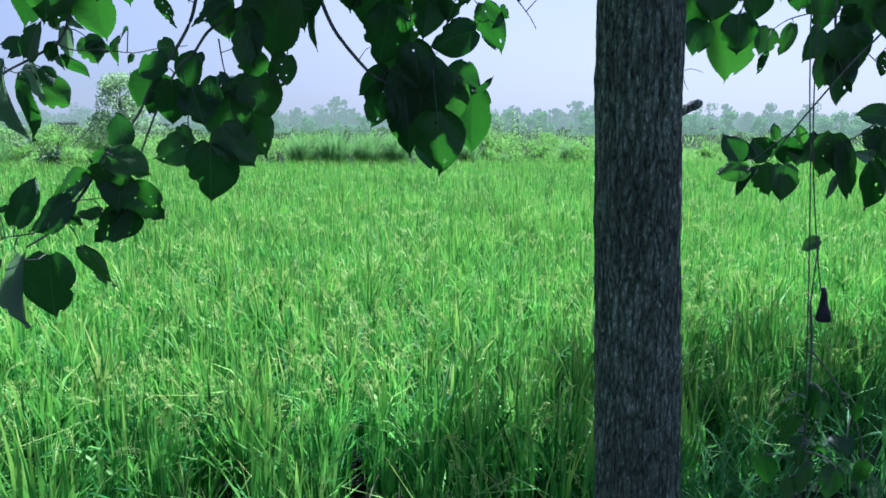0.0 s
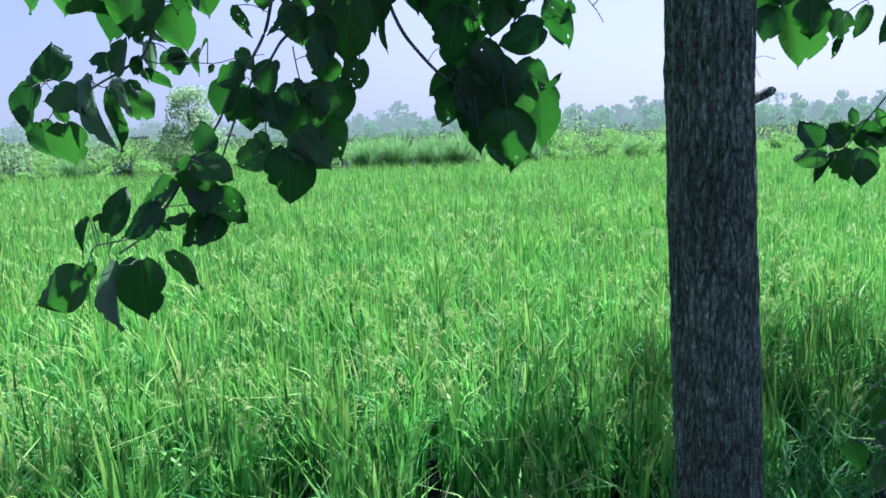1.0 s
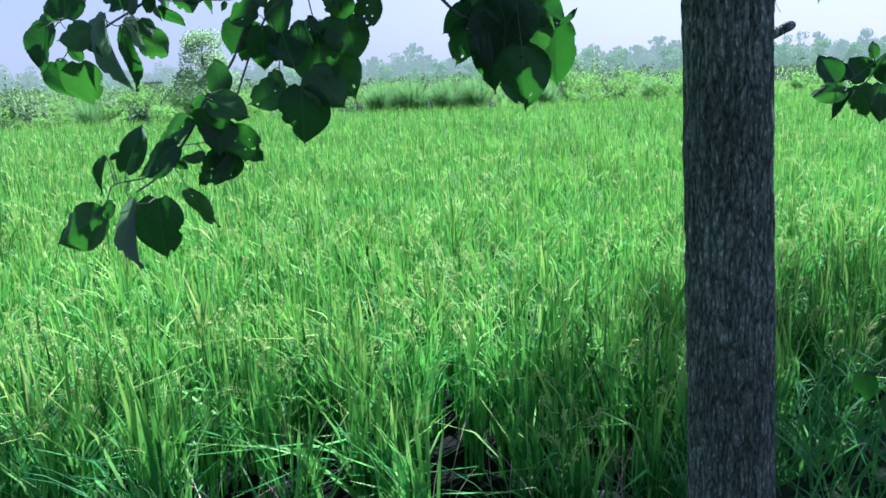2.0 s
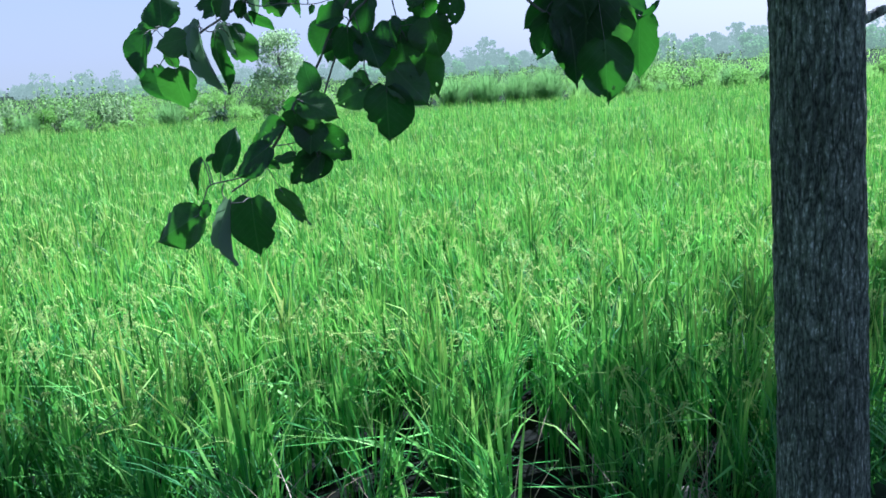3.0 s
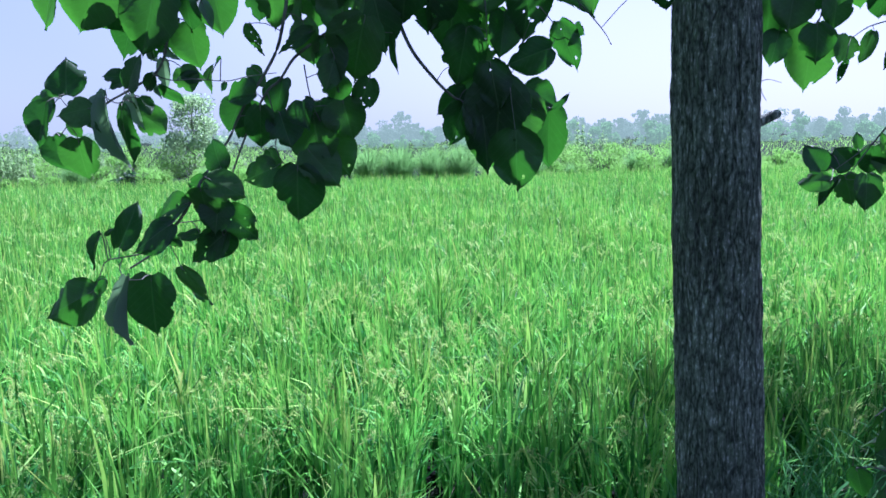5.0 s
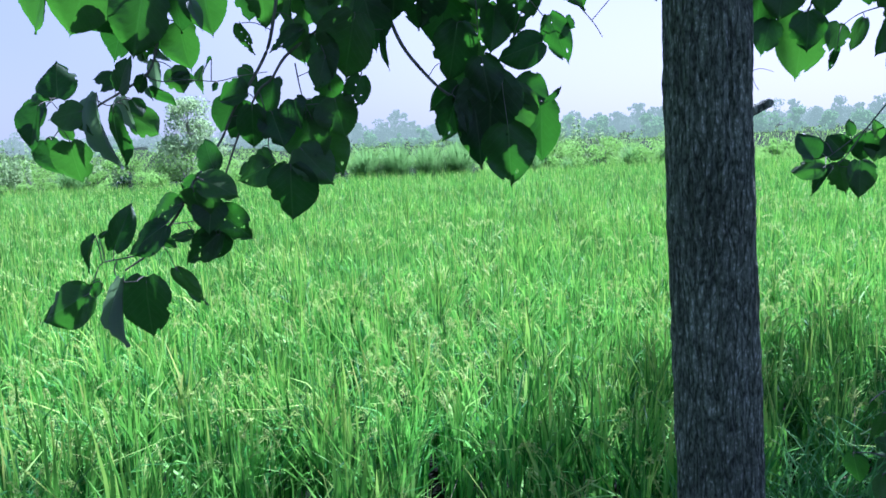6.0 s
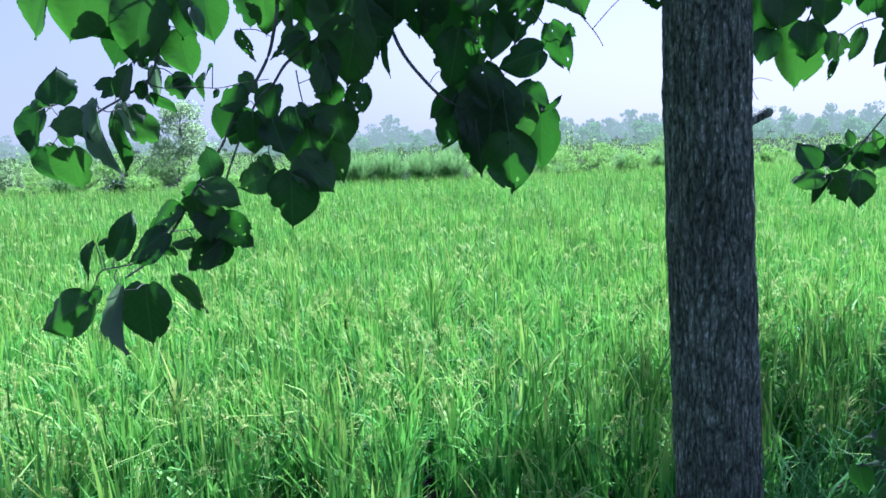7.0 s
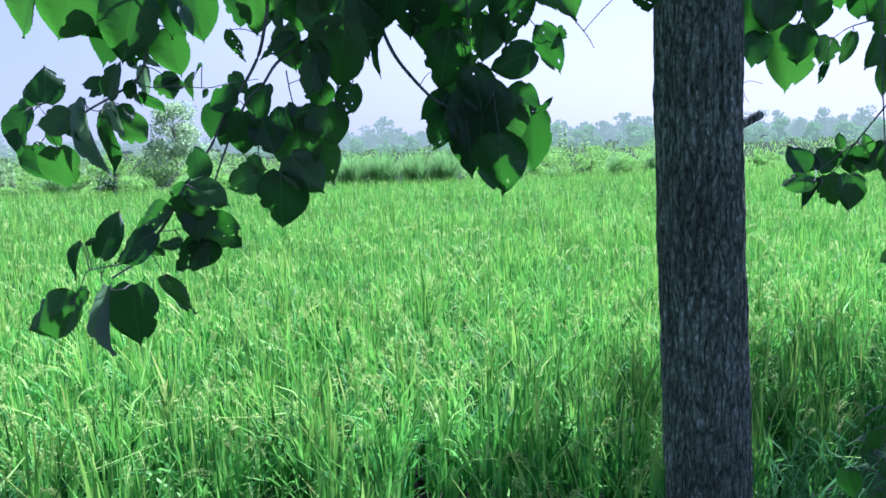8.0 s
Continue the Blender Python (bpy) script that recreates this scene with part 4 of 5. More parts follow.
leaf(upper_branch, (-0.907, 1.939, 2.248), (-0.903, 1.955, 2.151), 0.100, 6)
leaf(upper_branch, (-0.580, 1.941, 2.412), (-0.612, 1.958, 2.387), 0.023, 50)
leaf(upper_branch, (-0.605, 1.964, 2.399), (-0.613, 1.941, 2.342), 0.036, 45)
leaf(upper_branch, (-0.571, 1.934, 2.362), (-0.579, 1.924, 2.343), 0.016, 16)

# middle branch
stem(middle_branch, 0.005, (-0.455, 2.150, 2.680), (-0.479, 2.150, 2.579), (-0.496, 2.150, 2.502), (-0.511, 2.150, 2.450), (-0.540, 2.150, 2.398), (-0.577, 2.150, 2.346), (-0.606, 2.150, 2.303), (-0.636, 2.150, 2.243), (-0.639, 2.050, 2.196), (-0.621, 1.900, 2.156))
stem(middle_branch, 0.0045, (-0.284, 2.150, 2.638), (-0.327, 2.150, 2.537), (-0.379, 2.150, 2.493), (-0.416, 2.150, 2.468), (-0.471, 2.150, 2.428), (-0.507, 2.150, 2.378), (-0.542, 2.150, 2.348), (-0.592, 2.150, 2.256), (-0.634, 2.150, 2.156))
stem(middle_branch, 0.002, (-0.448, 2.150, 2.412), (-0.440, 2.150, 2.357), (-0.429, 2.150, 2.314), (-0.416, 2.150, 2.284))
stem(middle_branch, 0.002, (-0.538, 2.150, 2.348), (-0.519, 2.150, 2.265), (-0.524, 2.150, 2.222), (-0.507, 2.150, 2.182), (-0.474, 2.150, 2.165))
stem(middle_branch, 0.0025, (-0.327, 2.150, 2.537), (-0.302, 2.150, 2.484), (-0.291, 2.150, 2.380))
stem(middle_branch, 0.0015, (-0.429, 2.150, 2.314), (-0.374, 2.150, 2.316), (-0.350, 2.150, 2.308))
leaf(middle_branch, (-0.567, 2.121, 2.506), (-0.544, 2.128, 2.431), 0.043, 35, 3)
leaf(middle_branch, (-0.512, 2.130, 2.603), (-0.517, 2.149, 2.489), 0.090, -1)
leaf(middle_branch, (-0.554, 2.168, 2.617), (-0.556, 2.150, 2.514), 0.084, 6)
leaf(middle_branch, (-0.449, 2.171, 2.588), (-0.466, 2.142, 2.495), 0.051, 40, 1)
leaf(middle_branch, (-0.422, 2.200, 2.587), (-0.436, 2.204, 2.499), 0.094, 8)
leaf(middle_branch, (-0.421, 2.131, 2.487), (-0.499, 2.105, 2.441), 0.045, 14)
leaf(middle_branch, (-0.446, 2.144, 2.513), (-0.429, 2.146, 2.406), 0.073, 11)
leaf(middle_branch, (-0.354, 2.160, 2.588), (-0.353, 2.147, 2.462), 0.116, 0)
leaf(middle_branch, (-0.389, 2.145, 2.474), (-0.374, 2.126, 2.347), 0.099, 23, 4)
leaf(middle_branch, (-0.294, 2.119, 2.516), (-0.342, 2.149, 2.365), 0.151, 13)
leaf(middle_branch, (-0.286, 2.183, 2.581), (-0.253, 2.197, 2.433), 0.121, -18)
leaf(middle_branch, (-0.238, 2.173, 2.482), (-0.238, 2.183, 2.386), 0.021, 30)
leaf(middle_branch, (-0.248, 2.199, 2.630), (-0.280, 2.222, 2.476), 0.147, 2)
leaf(middle_branch, (-0.372, 2.134, 2.426), (-0.388, 2.104, 2.346), 0.071, -22)
leaf(middle_branch, (-0.374, 2.178, 2.387), (-0.387, 2.183, 2.314), 0.074, -12)
leaf(middle_branch, (-0.289, 2.123, 2.375), (-0.322, 2.124, 2.286), 0.063, -16, 3)
leaf(middle_branch, (-0.578, 2.152, 2.409), (-0.541, 2.147, 2.360), 0.039, -8)
leaf(middle_branch, (-0.560, 2.132, 2.345), (-0.645, 2.154, 2.342), 0.076, 20)
leaf(middle_branch, (-0.612, 2.181, 2.338), (-0.644, 2.163, 2.256), 0.078, -13)
leaf(middle_branch, (-0.504, 2.173, 2.381), (-0.528, 2.152, 2.289), 0.082, 23)
leaf(middle_branch, (-0.549, 2.119, 2.317), (-0.558, 2.139, 2.210), 0.072, -12)
leaf(middle_branch, (-0.612, 2.200, 2.318), (-0.545, 2.194, 2.271), 0.060, 6)
leaf(middle_branch, (-0.599, 2.190, 2.291), (-0.630, 2.191, 2.238), 0.043, -11)
leaf(middle_branch, (-0.507, 2.131, 2.302), (-0.473, 2.100, 2.221), 0.090, -19)
leaf(middle_branch, (-0.448, 2.120, 2.327), (-0.436, 2.091, 2.261), 0.084, 24)
leaf(middle_branch, (-0.420, 2.176, 2.329), (-0.401, 2.150, 2.261), 0.087, 7)
leaf(middle_branch, (-0.356, 2.137, 2.328), (-0.337, 2.128, 2.231), 0.111, 14)
leaf(middle_branch, (-0.414, 2.201, 2.238), (-0.353, 2.181, 2.140), 0.125, 5)
leaf(middle_branch, (-0.434, 2.171, 2.297), (-0.418, 2.140, 2.165), 0.145, 19)
leaf(middle_branch, (-0.527, 2.156, 2.172), (-0.601, 2.127, 2.143), 0.083, 4)
leaf(middle_branch, (-0.548, 2.170, 2.214), (-0.518, 2.163, 2.161), 0.038, -15)
leaf(middle_branch, (-0.463, 2.110, 2.176), (-0.472, 2.110, 2.038), 0.125, 3)
leaf(middle_branch, (-0.409, 2.136, 2.184), (-0.501, 2.164, 2.168), 0.053, 11)
leaf(middle_branch, (-0.385, 2.132, 2.155), (-0.416, 2.134, 2.129), 0.019, -20, 6)
leaf(middle_branch, (-0.445, 2.132, 2.215), (-0.361, 2.109, 2.131), 0.104, -23)
leaf(middle_branch, (-0.381, 2.140, 2.618), (-0.411, 2.165, 2.515), 0.110, 3)
leaf(middle_branch, (-0.192, 2.162, 2.644), (-0.226, 2.190, 2.507), 0.130, 16)

# low branch
stem(low_branch, 0.0035, (-0.569, 1.750, 2.163), (-0.603, 1.750, 2.105), (-0.633, 1.750, 2.066), (-0.664, 1.750, 2.027), (-0.724, 1.750, 1.989))
stem(low_branch, 0.002, (-0.664, 1.750, 2.027), (-0.714, 1.750, 2.015), (-0.763, 1.750, 2.007), (-0.778, 1.750, 1.998))
stem(low_branch, 0.0015, (-0.738, 1.750, 2.010), (-0.746, 1.750, 1.988), (-0.734, 1.750, 1.967), (-0.702, 1.750, 1.966))
stem(low_branch, 0.0015, (-0.778, 1.750, 1.998), (-0.792, 1.750, 1.965), (-0.805, 1.750, 1.942))
stem(low_branch, 0.0015, (-0.621, 1.750, 2.079), (-0.587, 1.750, 2.082), (-0.558, 1.750, 2.086))
stem(low_branch, 0.0012, (-0.646, 1.750, 2.041), (-0.630, 1.750, 2.015), (-0.618, 1.750, 1.985))
leaf(low_branch, (-0.533, 1.766, 2.181), (-0.557, 1.770, 2.246), 0.061, -20)
leaf(low_branch, (-0.545, 1.765, 2.146), (-0.609, 1.764, 2.155), 0.058, -19)
leaf(low_branch, (-0.548, 1.719, 2.168), (-0.468, 1.694, 2.136), 0.063, -16)
leaf(low_branch, (-0.594, 1.740, 2.119), (-0.681, 1.760, 2.090), 0.063, 21, 3)
leaf(low_branch, (-0.563, 1.722, 2.149), (-0.556, 1.744, 2.077), 0.076, 20, 4)
leaf(low_branch, (-0.538, 1.781, 2.101), (-0.470, 1.786, 2.037), 0.073, 0, 3)
leaf(low_branch, (-0.531, 1.769, 2.057), (-0.610, 1.769, 1.995), 0.065, -2)
leaf(low_branch, (-0.538, 1.766, 2.060), (-0.555, 1.794, 1.995), 0.069, -13, 4)
leaf(low_branch, (-0.588, 1.777, 2.054), (-0.636, 1.757, 2.051), 0.033, 40)
leaf(low_branch, (-0.640, 1.728, 2.053), (-0.602, 1.713, 2.036), 0.021, 6)
leaf(low_branch, (-0.746, 1.756, 2.030), (-0.711, 1.783, 2.125), 0.052, 24)
leaf(low_branch, (-0.622, 1.721, 2.081), (-0.704, 1.704, 2.029), 0.068, 21)
leaf(low_branch, (-0.795, 1.783, 2.056), (-0.825, 1.778, 1.983), 0.034, 35)
leaf(low_branch, (-0.799, 1.743, 1.945), (-0.915, 1.743, 1.887), 0.094, 5)
leaf(low_branch, (-0.783, 1.766, 1.964), (-0.828, 1.792, 1.919), 0.034, 14)
leaf(low_branch, (-0.693, 1.775, 1.971), (-0.697, 1.775, 1.838), 0.110, 3)
leaf(low_branch, (-0.728, 1.750, 1.973), (-0.767, 1.777, 1.817), 0.021, 20, 6)
leaf(low_branch, (-0.628, 1.775, 1.988), (-0.579, 1.781, 1.902), 0.046, 22)
leaf(low_branch, (-0.531, 1.737, 2.125), (-0.543, 1.723, 2.057), 0.074, 5)
leaf(low_branch, (-0.775, 1.756, 2.055), (-0.748, 1.739, 2.068), 0.011, 19)

# end branch
stem(end_branch, 0.006, (-0.304, 2.400, 2.754), (-0.264, 2.400, 2.597), (-0.247, 2.400, 2.531), (-0.215, 2.400, 2.459), (-0.164, 2.400, 2.393), (-0.120, 2.400, 2.348), (-0.079, 2.400, 2.324), (-0.031, 2.400, 2.317))
stem(end_branch, 0.0025, (-0.042, 2.400, 2.747), (-0.029, 2.400, 2.620), (-0.021, 2.400, 2.505), (-0.031, 2.400, 2.405), (-0.039, 2.400, 2.332))
stem(end_branch, 0.003, (0.167, 2.400, 2.754), (0.196, 2.400, 2.642), (0.220, 2.400, 2.557))
stem(end_branch, 0.0018, (0.220, 2.400, 2.568), (0.254, 2.400, 2.530), (0.283, 2.400, 2.493), (0.299, 2.400, 2.464))
stem(end_branch, 0.0012, (-0.152, 2.400, 2.385), (-0.134, 2.400, 2.410), (-0.116, 2.400, 2.418))
stem(end_branch, 0.0012, (0.080, 2.400, 2.503), (0.050, 2.400, 2.415), (0.038, 2.360, 2.367), (0.049, 2.250, 2.250))
stem(end_branch, 0.0016, (0.196, 2.400, 2.642), (0.116, 2.400, 2.573), (0.080, 2.400, 2.503))
stem(end_branch, 0.0016, (0.116, 2.400, 2.565), (0.153, 2.400, 2.519), (0.167, 2.400, 2.501))
stem(end_branch, 0.002, (-0.031, 2.400, 2.317), (0.050, 2.400, 2.301), (0.101, 2.400, 2.315), (0.145, 2.400, 2.305))
leaf(end_branch, (-0.157, 2.374, 2.643), (-0.183, 2.405, 2.500), 0.166, 17)
leaf(end_branch, (-0.102, 2.430, 2.626), (-0.125, 2.435, 2.450), 0.147, -12)
leaf(end_branch, (0.002, 2.459, 2.572), (-0.038, 2.481, 2.416), 0.123, 4)
leaf(end_branch, (0.024, 2.428, 2.559), (0.018, 2.399, 2.438), 0.098, -22)
leaf(end_branch, (0.087, 2.379, 2.638), (0.081, 2.397, 2.471), 0.130, -23, 3)
leaf(end_branch, (0.164, 2.426, 2.661), (0.265, 2.409, 2.544), 0.155, -19)
leaf(end_branch, (0.144, 2.374, 2.458), (0.022, 2.382, 2.420), 0.098, 5)
leaf(end_branch, (0.163, 2.382, 2.524), (0.216, 2.405, 2.396), 0.077, 4, 4)
leaf(end_branch, (-0.071, 2.369, 2.514), (-0.104, 2.388, 2.359), 0.119, -2)
leaf(end_branch, (-0.013, 2.361, 2.425), (0.007, 2.348, 2.295), 0.102, 11)
leaf(end_branch, (-0.078, 2.417, 2.360), (-0.157, 2.407, 2.293), 0.066, -8)
leaf(end_branch, (-0.084, 2.396, 2.322), (-0.122, 2.395, 2.207), 0.086, -16, 4)
leaf(end_branch, (0.074, 2.417, 2.353), (0.170, 2.416, 2.311), 0.093, -13)
leaf(end_branch, (0.149, 2.374, 2.304), (0.193, 2.360, 2.341), 0.019, 30)
leaf(end_branch, (0.143, 2.460, 2.317), (0.139, 2.460, 2.140), 0.101, 4)
leaf(end_branch, (0.014, 2.369, 2.384), (-0.006, 2.381, 2.155), 0.171, 4, 0)
leaf(end_branch, (-0.038, 2.380, 2.326), (-0.012, 2.370, 2.138), 0.104, -20)
leaf(end_branch, (0.049, 2.250, 2.250), (0.054, 2.250, 2.093), 0.139, 3, 4)
leaf(end_branch, (-0.029, 2.406, 2.660), (-0.020, 2.386, 2.544), 0.142, -4)
leaf(end_branch, (0.052, 2.427, 2.661), (0.055, 2.437, 2.560), 0.109, -2)
leaf(end_branch, (0.428, 2.403, 2.620), (0.442, 2.429, 2.547), 0.076, 13, 3)
leaf(end_branch, (-0.004, 2.430, 2.370), (0.050, 2.427, 2.198), 0.142, 19)
leaf(end_branch, (0.206, 2.416, 2.517), (0.226, 2.391, 2.490), 0.036, 40)
leaf(end_branch, (-0.199, 2.459, 2.698), (-0.234, 2.474, 2.563), 0.126, 2)
leaf(end_branch, (-0.069, 2.385, 2.322), (-0.055, 2.357, 2.230), 0.046, -1)
leaf(end_branch, (0.045, 2.386, 2.355), (0.050, 2.370, 2.196), 0.160, 4)
leaf(end_branch, (-0.022, 2.420, 2.302), (0.015, 2.417, 2.136), 0.143, 5)
leaf(end_branch, (-0.063, 2.441, 2.400), (-0.032, 2.417, 2.259), 0.113, 14)

# right branch
stem(right_branch, 0.003, (1.131, 2.300, 2.449), (1.067, 2.300, 2.381), (1.003, 2.300, 2.305), (0.926, 2.300, 2.208), (0.881, 2.300, 2.145))
stem(right_branch, 0.002, (0.926, 2.300, 2.208), (0.832, 2.300, 2.138))
stem(right_branch, 0.003, (1.224, 2.300, 2.327), (1.147, 2.300, 2.244), (1.068, 2.300, 2.188), (0.984, 2.300, 2.174))
stem(right_branch, 0.0015, (0.881, 2.300, 2.145), (0.861, 2.300, 2.117), (0.921, 2.300, 2.117))
leaf(right_branch, (0.771, 2.213, 2.142), (0.735, 2.217, 2.208), 0.062, 4)
leaf(right_branch, (0.837, 2.343, 2.180), (0.803, 2.338, 2.133), 0.058, 20)
leaf(right_branch, (0.881, 2.317, 2.146), (0.838, 2.323, 2.194), 0.070, -21)
leaf(right_branch, (0.896, 2.321, 2.191), (0.893, 2.324, 2.235), 0.026, -14)
leaf(right_branch, (0.946, 2.280, 2.183), (0.931, 2.264, 2.230), 0.031, 0)
leaf(right_branch, (0.931, 2.320, 2.197), (0.933, 2.345, 2.119), 0.069, 7)
leaf(right_branch, (0.971, 2.329, 2.190), (0.951, 2.317, 2.124), 0.066, 24)
leaf(right_branch, (0.797, 2.214, 2.121), (0.715, 2.202, 2.115), 0.049, 6)
leaf(right_branch, (0.835, 2.278, 2.118), (0.784, 2.286, 2.051), 0.031, 40)
leaf(right_branch, (0.862, 2.311, 2.127), (0.888, 2.311, 2.047), 0.071, 4)
leaf(right_branch, (0.899, 2.271, 2.130), (0.897, 2.253, 2.039), 0.070, 3)
leaf(right_branch, (1.021, 2.280, 2.207), (1.003, 2.289, 2.097), 0.100, -3)
leaf(right_branch, (1.002, 2.320, 2.205), (0.989, 2.328, 2.133), 0.060, 0)
leaf(right_branch, (1.038, 2.260, 2.186), (1.065, 2.260, 2.034), 0.051, 13)
leaf(right_branch, (1.061, 2.331, 2.098), (1.033, 2.319, 2.041), 0.020, 17, 6)
leaf(right_branch, (1.118, 2.273, 2.140), (1.130, 2.296, 2.009), 0.067, 4)
leaf(right_branch, (1.142, 2.317, 2.150), (1.089, 2.307, 2.159), 0.036, -23, 6)
leaf(right_branch, (1.176, 2.325, 2.184), (1.115, 2.322, 2.216), 0.069, 4)
leaf(right_branch, (1.156, 2.274, 2.249), (1.064, 2.245, 2.256), 0.058, 4)
leaf(right_branch, (1.169, 2.315, 2.204), (1.150, 2.308, 2.134), 0.065, 17)
leaf(right_branch, (1.036, 2.303, 2.181), (1.063, 2.298, 2.099), 0.069, 7)
leaf(right_branch, (1.201, 2.297, 2.215), (1.202, 2.313, 2.082), 0.090, 10)
leaf(right_branch, (1.223, 2.298, 2.296), (1.187, 2.269, 2.195), 0.090, 9)

# high branch
stem(high_branch, 0.005, (0.919, 2.600, 2.702), (0.896, 2.600, 2.567), (0.868, 2.600, 2.509))
stem(high_branch, 0.005, (1.167, 2.600, 2.703), (1.146, 2.600, 2.568), (1.156, 2.600, 2.416))
stem(high_branch, 0.002, (0.896, 2.600, 2.567), (0.804, 2.600, 2.551), (0.768, 2.600, 2.482))
stem(high_branch, 0.002, (1.070, 2.600, 2.530), (1.016, 2.600, 2.514), (0.971, 2.600, 2.484))
stem(high_branch, 0.002, (1.149, 2.600, 2.523), (1.070, 2.600, 2.530))
stem(high_branch, 0.002, (1.152, 2.600, 2.477), (1.234, 2.600, 2.432), (1.299, 2.600, 2.371))
stem(high_branch, 0.0012, (0.723, 2.600, 2.367), (0.752, 2.600, 2.379), (0.789, 2.600, 2.369))
stem(high_branch, 0.0012, (0.732, 2.600, 2.373), (0.737, 2.600, 2.343), (0.750, 2.600, 2.320))
leaf(high_branch, (0.747, 2.591, 2.616), (0.747, 2.593, 2.475), 0.154, 5)
leaf(high_branch, (0.803, 2.566, 2.605), (0.789, 2.548, 2.502), 0.119, 3)
leaf(high_branch, (0.778, 2.598, 2.509), (0.753, 2.579, 2.413), 0.083, 0)
leaf(high_branch, (0.881, 2.630, 2.529), (0.865, 2.630, 2.341), 0.149, 3)
leaf(high_branch, (0.867, 2.560, 2.521), (0.870, 2.557, 2.414), 0.105, -1)
leaf(high_branch, (0.917, 2.567, 2.596), (0.913, 2.563, 2.504), 0.082, 3)
leaf(high_branch, (0.972, 2.616, 2.492), (0.945, 2.599, 2.417), 0.072, -9)
leaf(high_branch, (0.948, 2.565, 2.426), (0.939, 2.595, 2.360), 0.026, -6)
leaf(high_branch, (1.029, 2.593, 2.502), (0.986, 2.574, 2.416), 0.043, 15)
leaf(high_branch, (1.100, 2.590, 2.488), (1.061, 2.567, 2.398), 0.078, -20)
leaf(high_branch, (1.047, 2.584, 2.608), (1.048, 2.614, 2.531), 0.074, 19)
leaf(high_branch, (1.130, 2.632, 2.625), (1.129, 2.632, 2.482), 0.105, 0)
leaf(high_branch, (1.203, 2.587, 2.547), (1.168, 2.618, 2.497), 0.060, 2)
leaf(high_branch, (1.237, 2.611, 2.619), (1.249, 2.641, 2.423), 0.138, -2)
leaf(high_branch, (1.208, 2.614, 2.518), (1.195, 2.584, 2.344), 0.130, -12)
leaf(high_branch, (1.169, 2.578, 2.485), (1.150, 2.579, 2.399), 0.100, 5)
leaf(high_branch, (1.164, 2.633, 2.431), (1.124, 2.632, 2.325), 0.077, 22)
leaf(high_branch, (1.182, 2.632, 2.441), (1.179, 2.603, 2.295), 0.096, 18)
leaf(high_branch, (1.158, 2.610, 2.335), (1.172, 2.603, 2.278), 0.027, 4)
leaf(high_branch, (1.183, 2.594, 2.346), (1.207, 2.594, 2.314), 0.017, 13)
leaf(high_branch, (1.308, 2.620, 2.428), (1.292, 2.614, 2.360), 0.047, 20)
leaf(high_branch, (0.996, 2.602, 2.669), (1.004, 2.629, 2.562), 0.107, 20)
leaf(high_branch, (0.853, 2.596, 2.668), (0.867, 2.592, 2.541), 0.111, 8)
leaf(high_branch, (1.336, 2.622, 2.618), (1.335, 2.623, 2.440), 0.147, 23)
leaf(high_branch, (1.351, 2.569, 2.488), (1.327, 2.548, 2.344), 0.123, -20)

# creeper
stem(creeper, 0.002, (0.583, 1.320, 1.977), (0.589, 1.320, 1.912), (0.588, 1.320, 1.828), (0.586, 1.320, 1.760), (0.575, 1.320, 1.674))
stem(creeper, 0.0015, (0.589, 1.320, 1.912), (0.628, 1.320, 1.862), (0.665, 1.320, 1.795))
leaf(creeper, (0.594, 1.329, 2.069), (0.571, 1.342, 2.053), 0.022, 40, 0)
leaf(creeper, (0.567, 1.316, 1.816), (0.566, 1.335, 1.765), 0.036, -21)
leaf(creeper, (0.534, 1.336, 1.749), (0.544, 1.333, 1.699), 0.034, 24)
leaf(creeper, (0.614, 1.276, 1.757), (0.600, 1.257, 1.713), 0.040, -8)
leaf(creeper, (0.583, 1.297, 1.866), (0.580, 1.294, 1.825), 0.017, -6)
leaf(creeper, (0.589, 1.279, 1.865), (0.577, 1.258, 1.826), 0.020, -14, 1)
leaf(creeper, (0.628, 1.277, 1.800), (0.625, 1.260, 1.773), 0.021, -5)
leaf(creeper, (0.581, 1.315, 1.769), (0.576, 1.310, 1.740), 0.016, 19)
leaf(creeper, (0.592, 1.313, 1.745), (0.578, 1.294, 1.703), 0.028, -15)
leaf(creeper, (0.533, 1.277, 1.847), (0.535, 1.296, 1.813), 0.019, -21)
leaf(creeper, (0.637, 1.281, 1.847), (0.659, 1.309, 1.802), 0.018, 2)
leaf(creeper, (0.565, 1.308, 1.727), (0.554, 1.291, 1.690), 0.030, -16)
leaf(creeper, (0.678, 1.327, 1.746), (0.688, 1.351, 1.691), 0.026, 10)
for b in (upper_branch, middle_branch, low_branch, end_branch, right_branch, high_branch, creeper):
    finish(b)

# ---- limbs that carry the twigs ----
def limb(points, thick):
    bm = bmesh.new()
    pts = curved(points, 5)
    tube(bm, [Vector(p) - POPLAR_BASE for p in pts], np.linspace(thick, 0.006, len(pts)), 7)
    part("limb", bm, TWIG, poplar)


limb([trunk_axis(3.3), (0.2, 2.3, 3.35), (-0.3, 2.1, 3.1), (-0.646, 1.95, 2.65)], 0.028)
limb([trunk_axis(3.6), (0.25, 2.45, 3.5), (-0.15, 2.3, 3.1), (-0.42, 2.15, 2.68)], 0.028)
limb([trunk_axis(3.9), (0.4, 2.5, 3.6), (0.1, 2.5, 3.1), (-0.25, 2.4, 2.75)], 0.028)
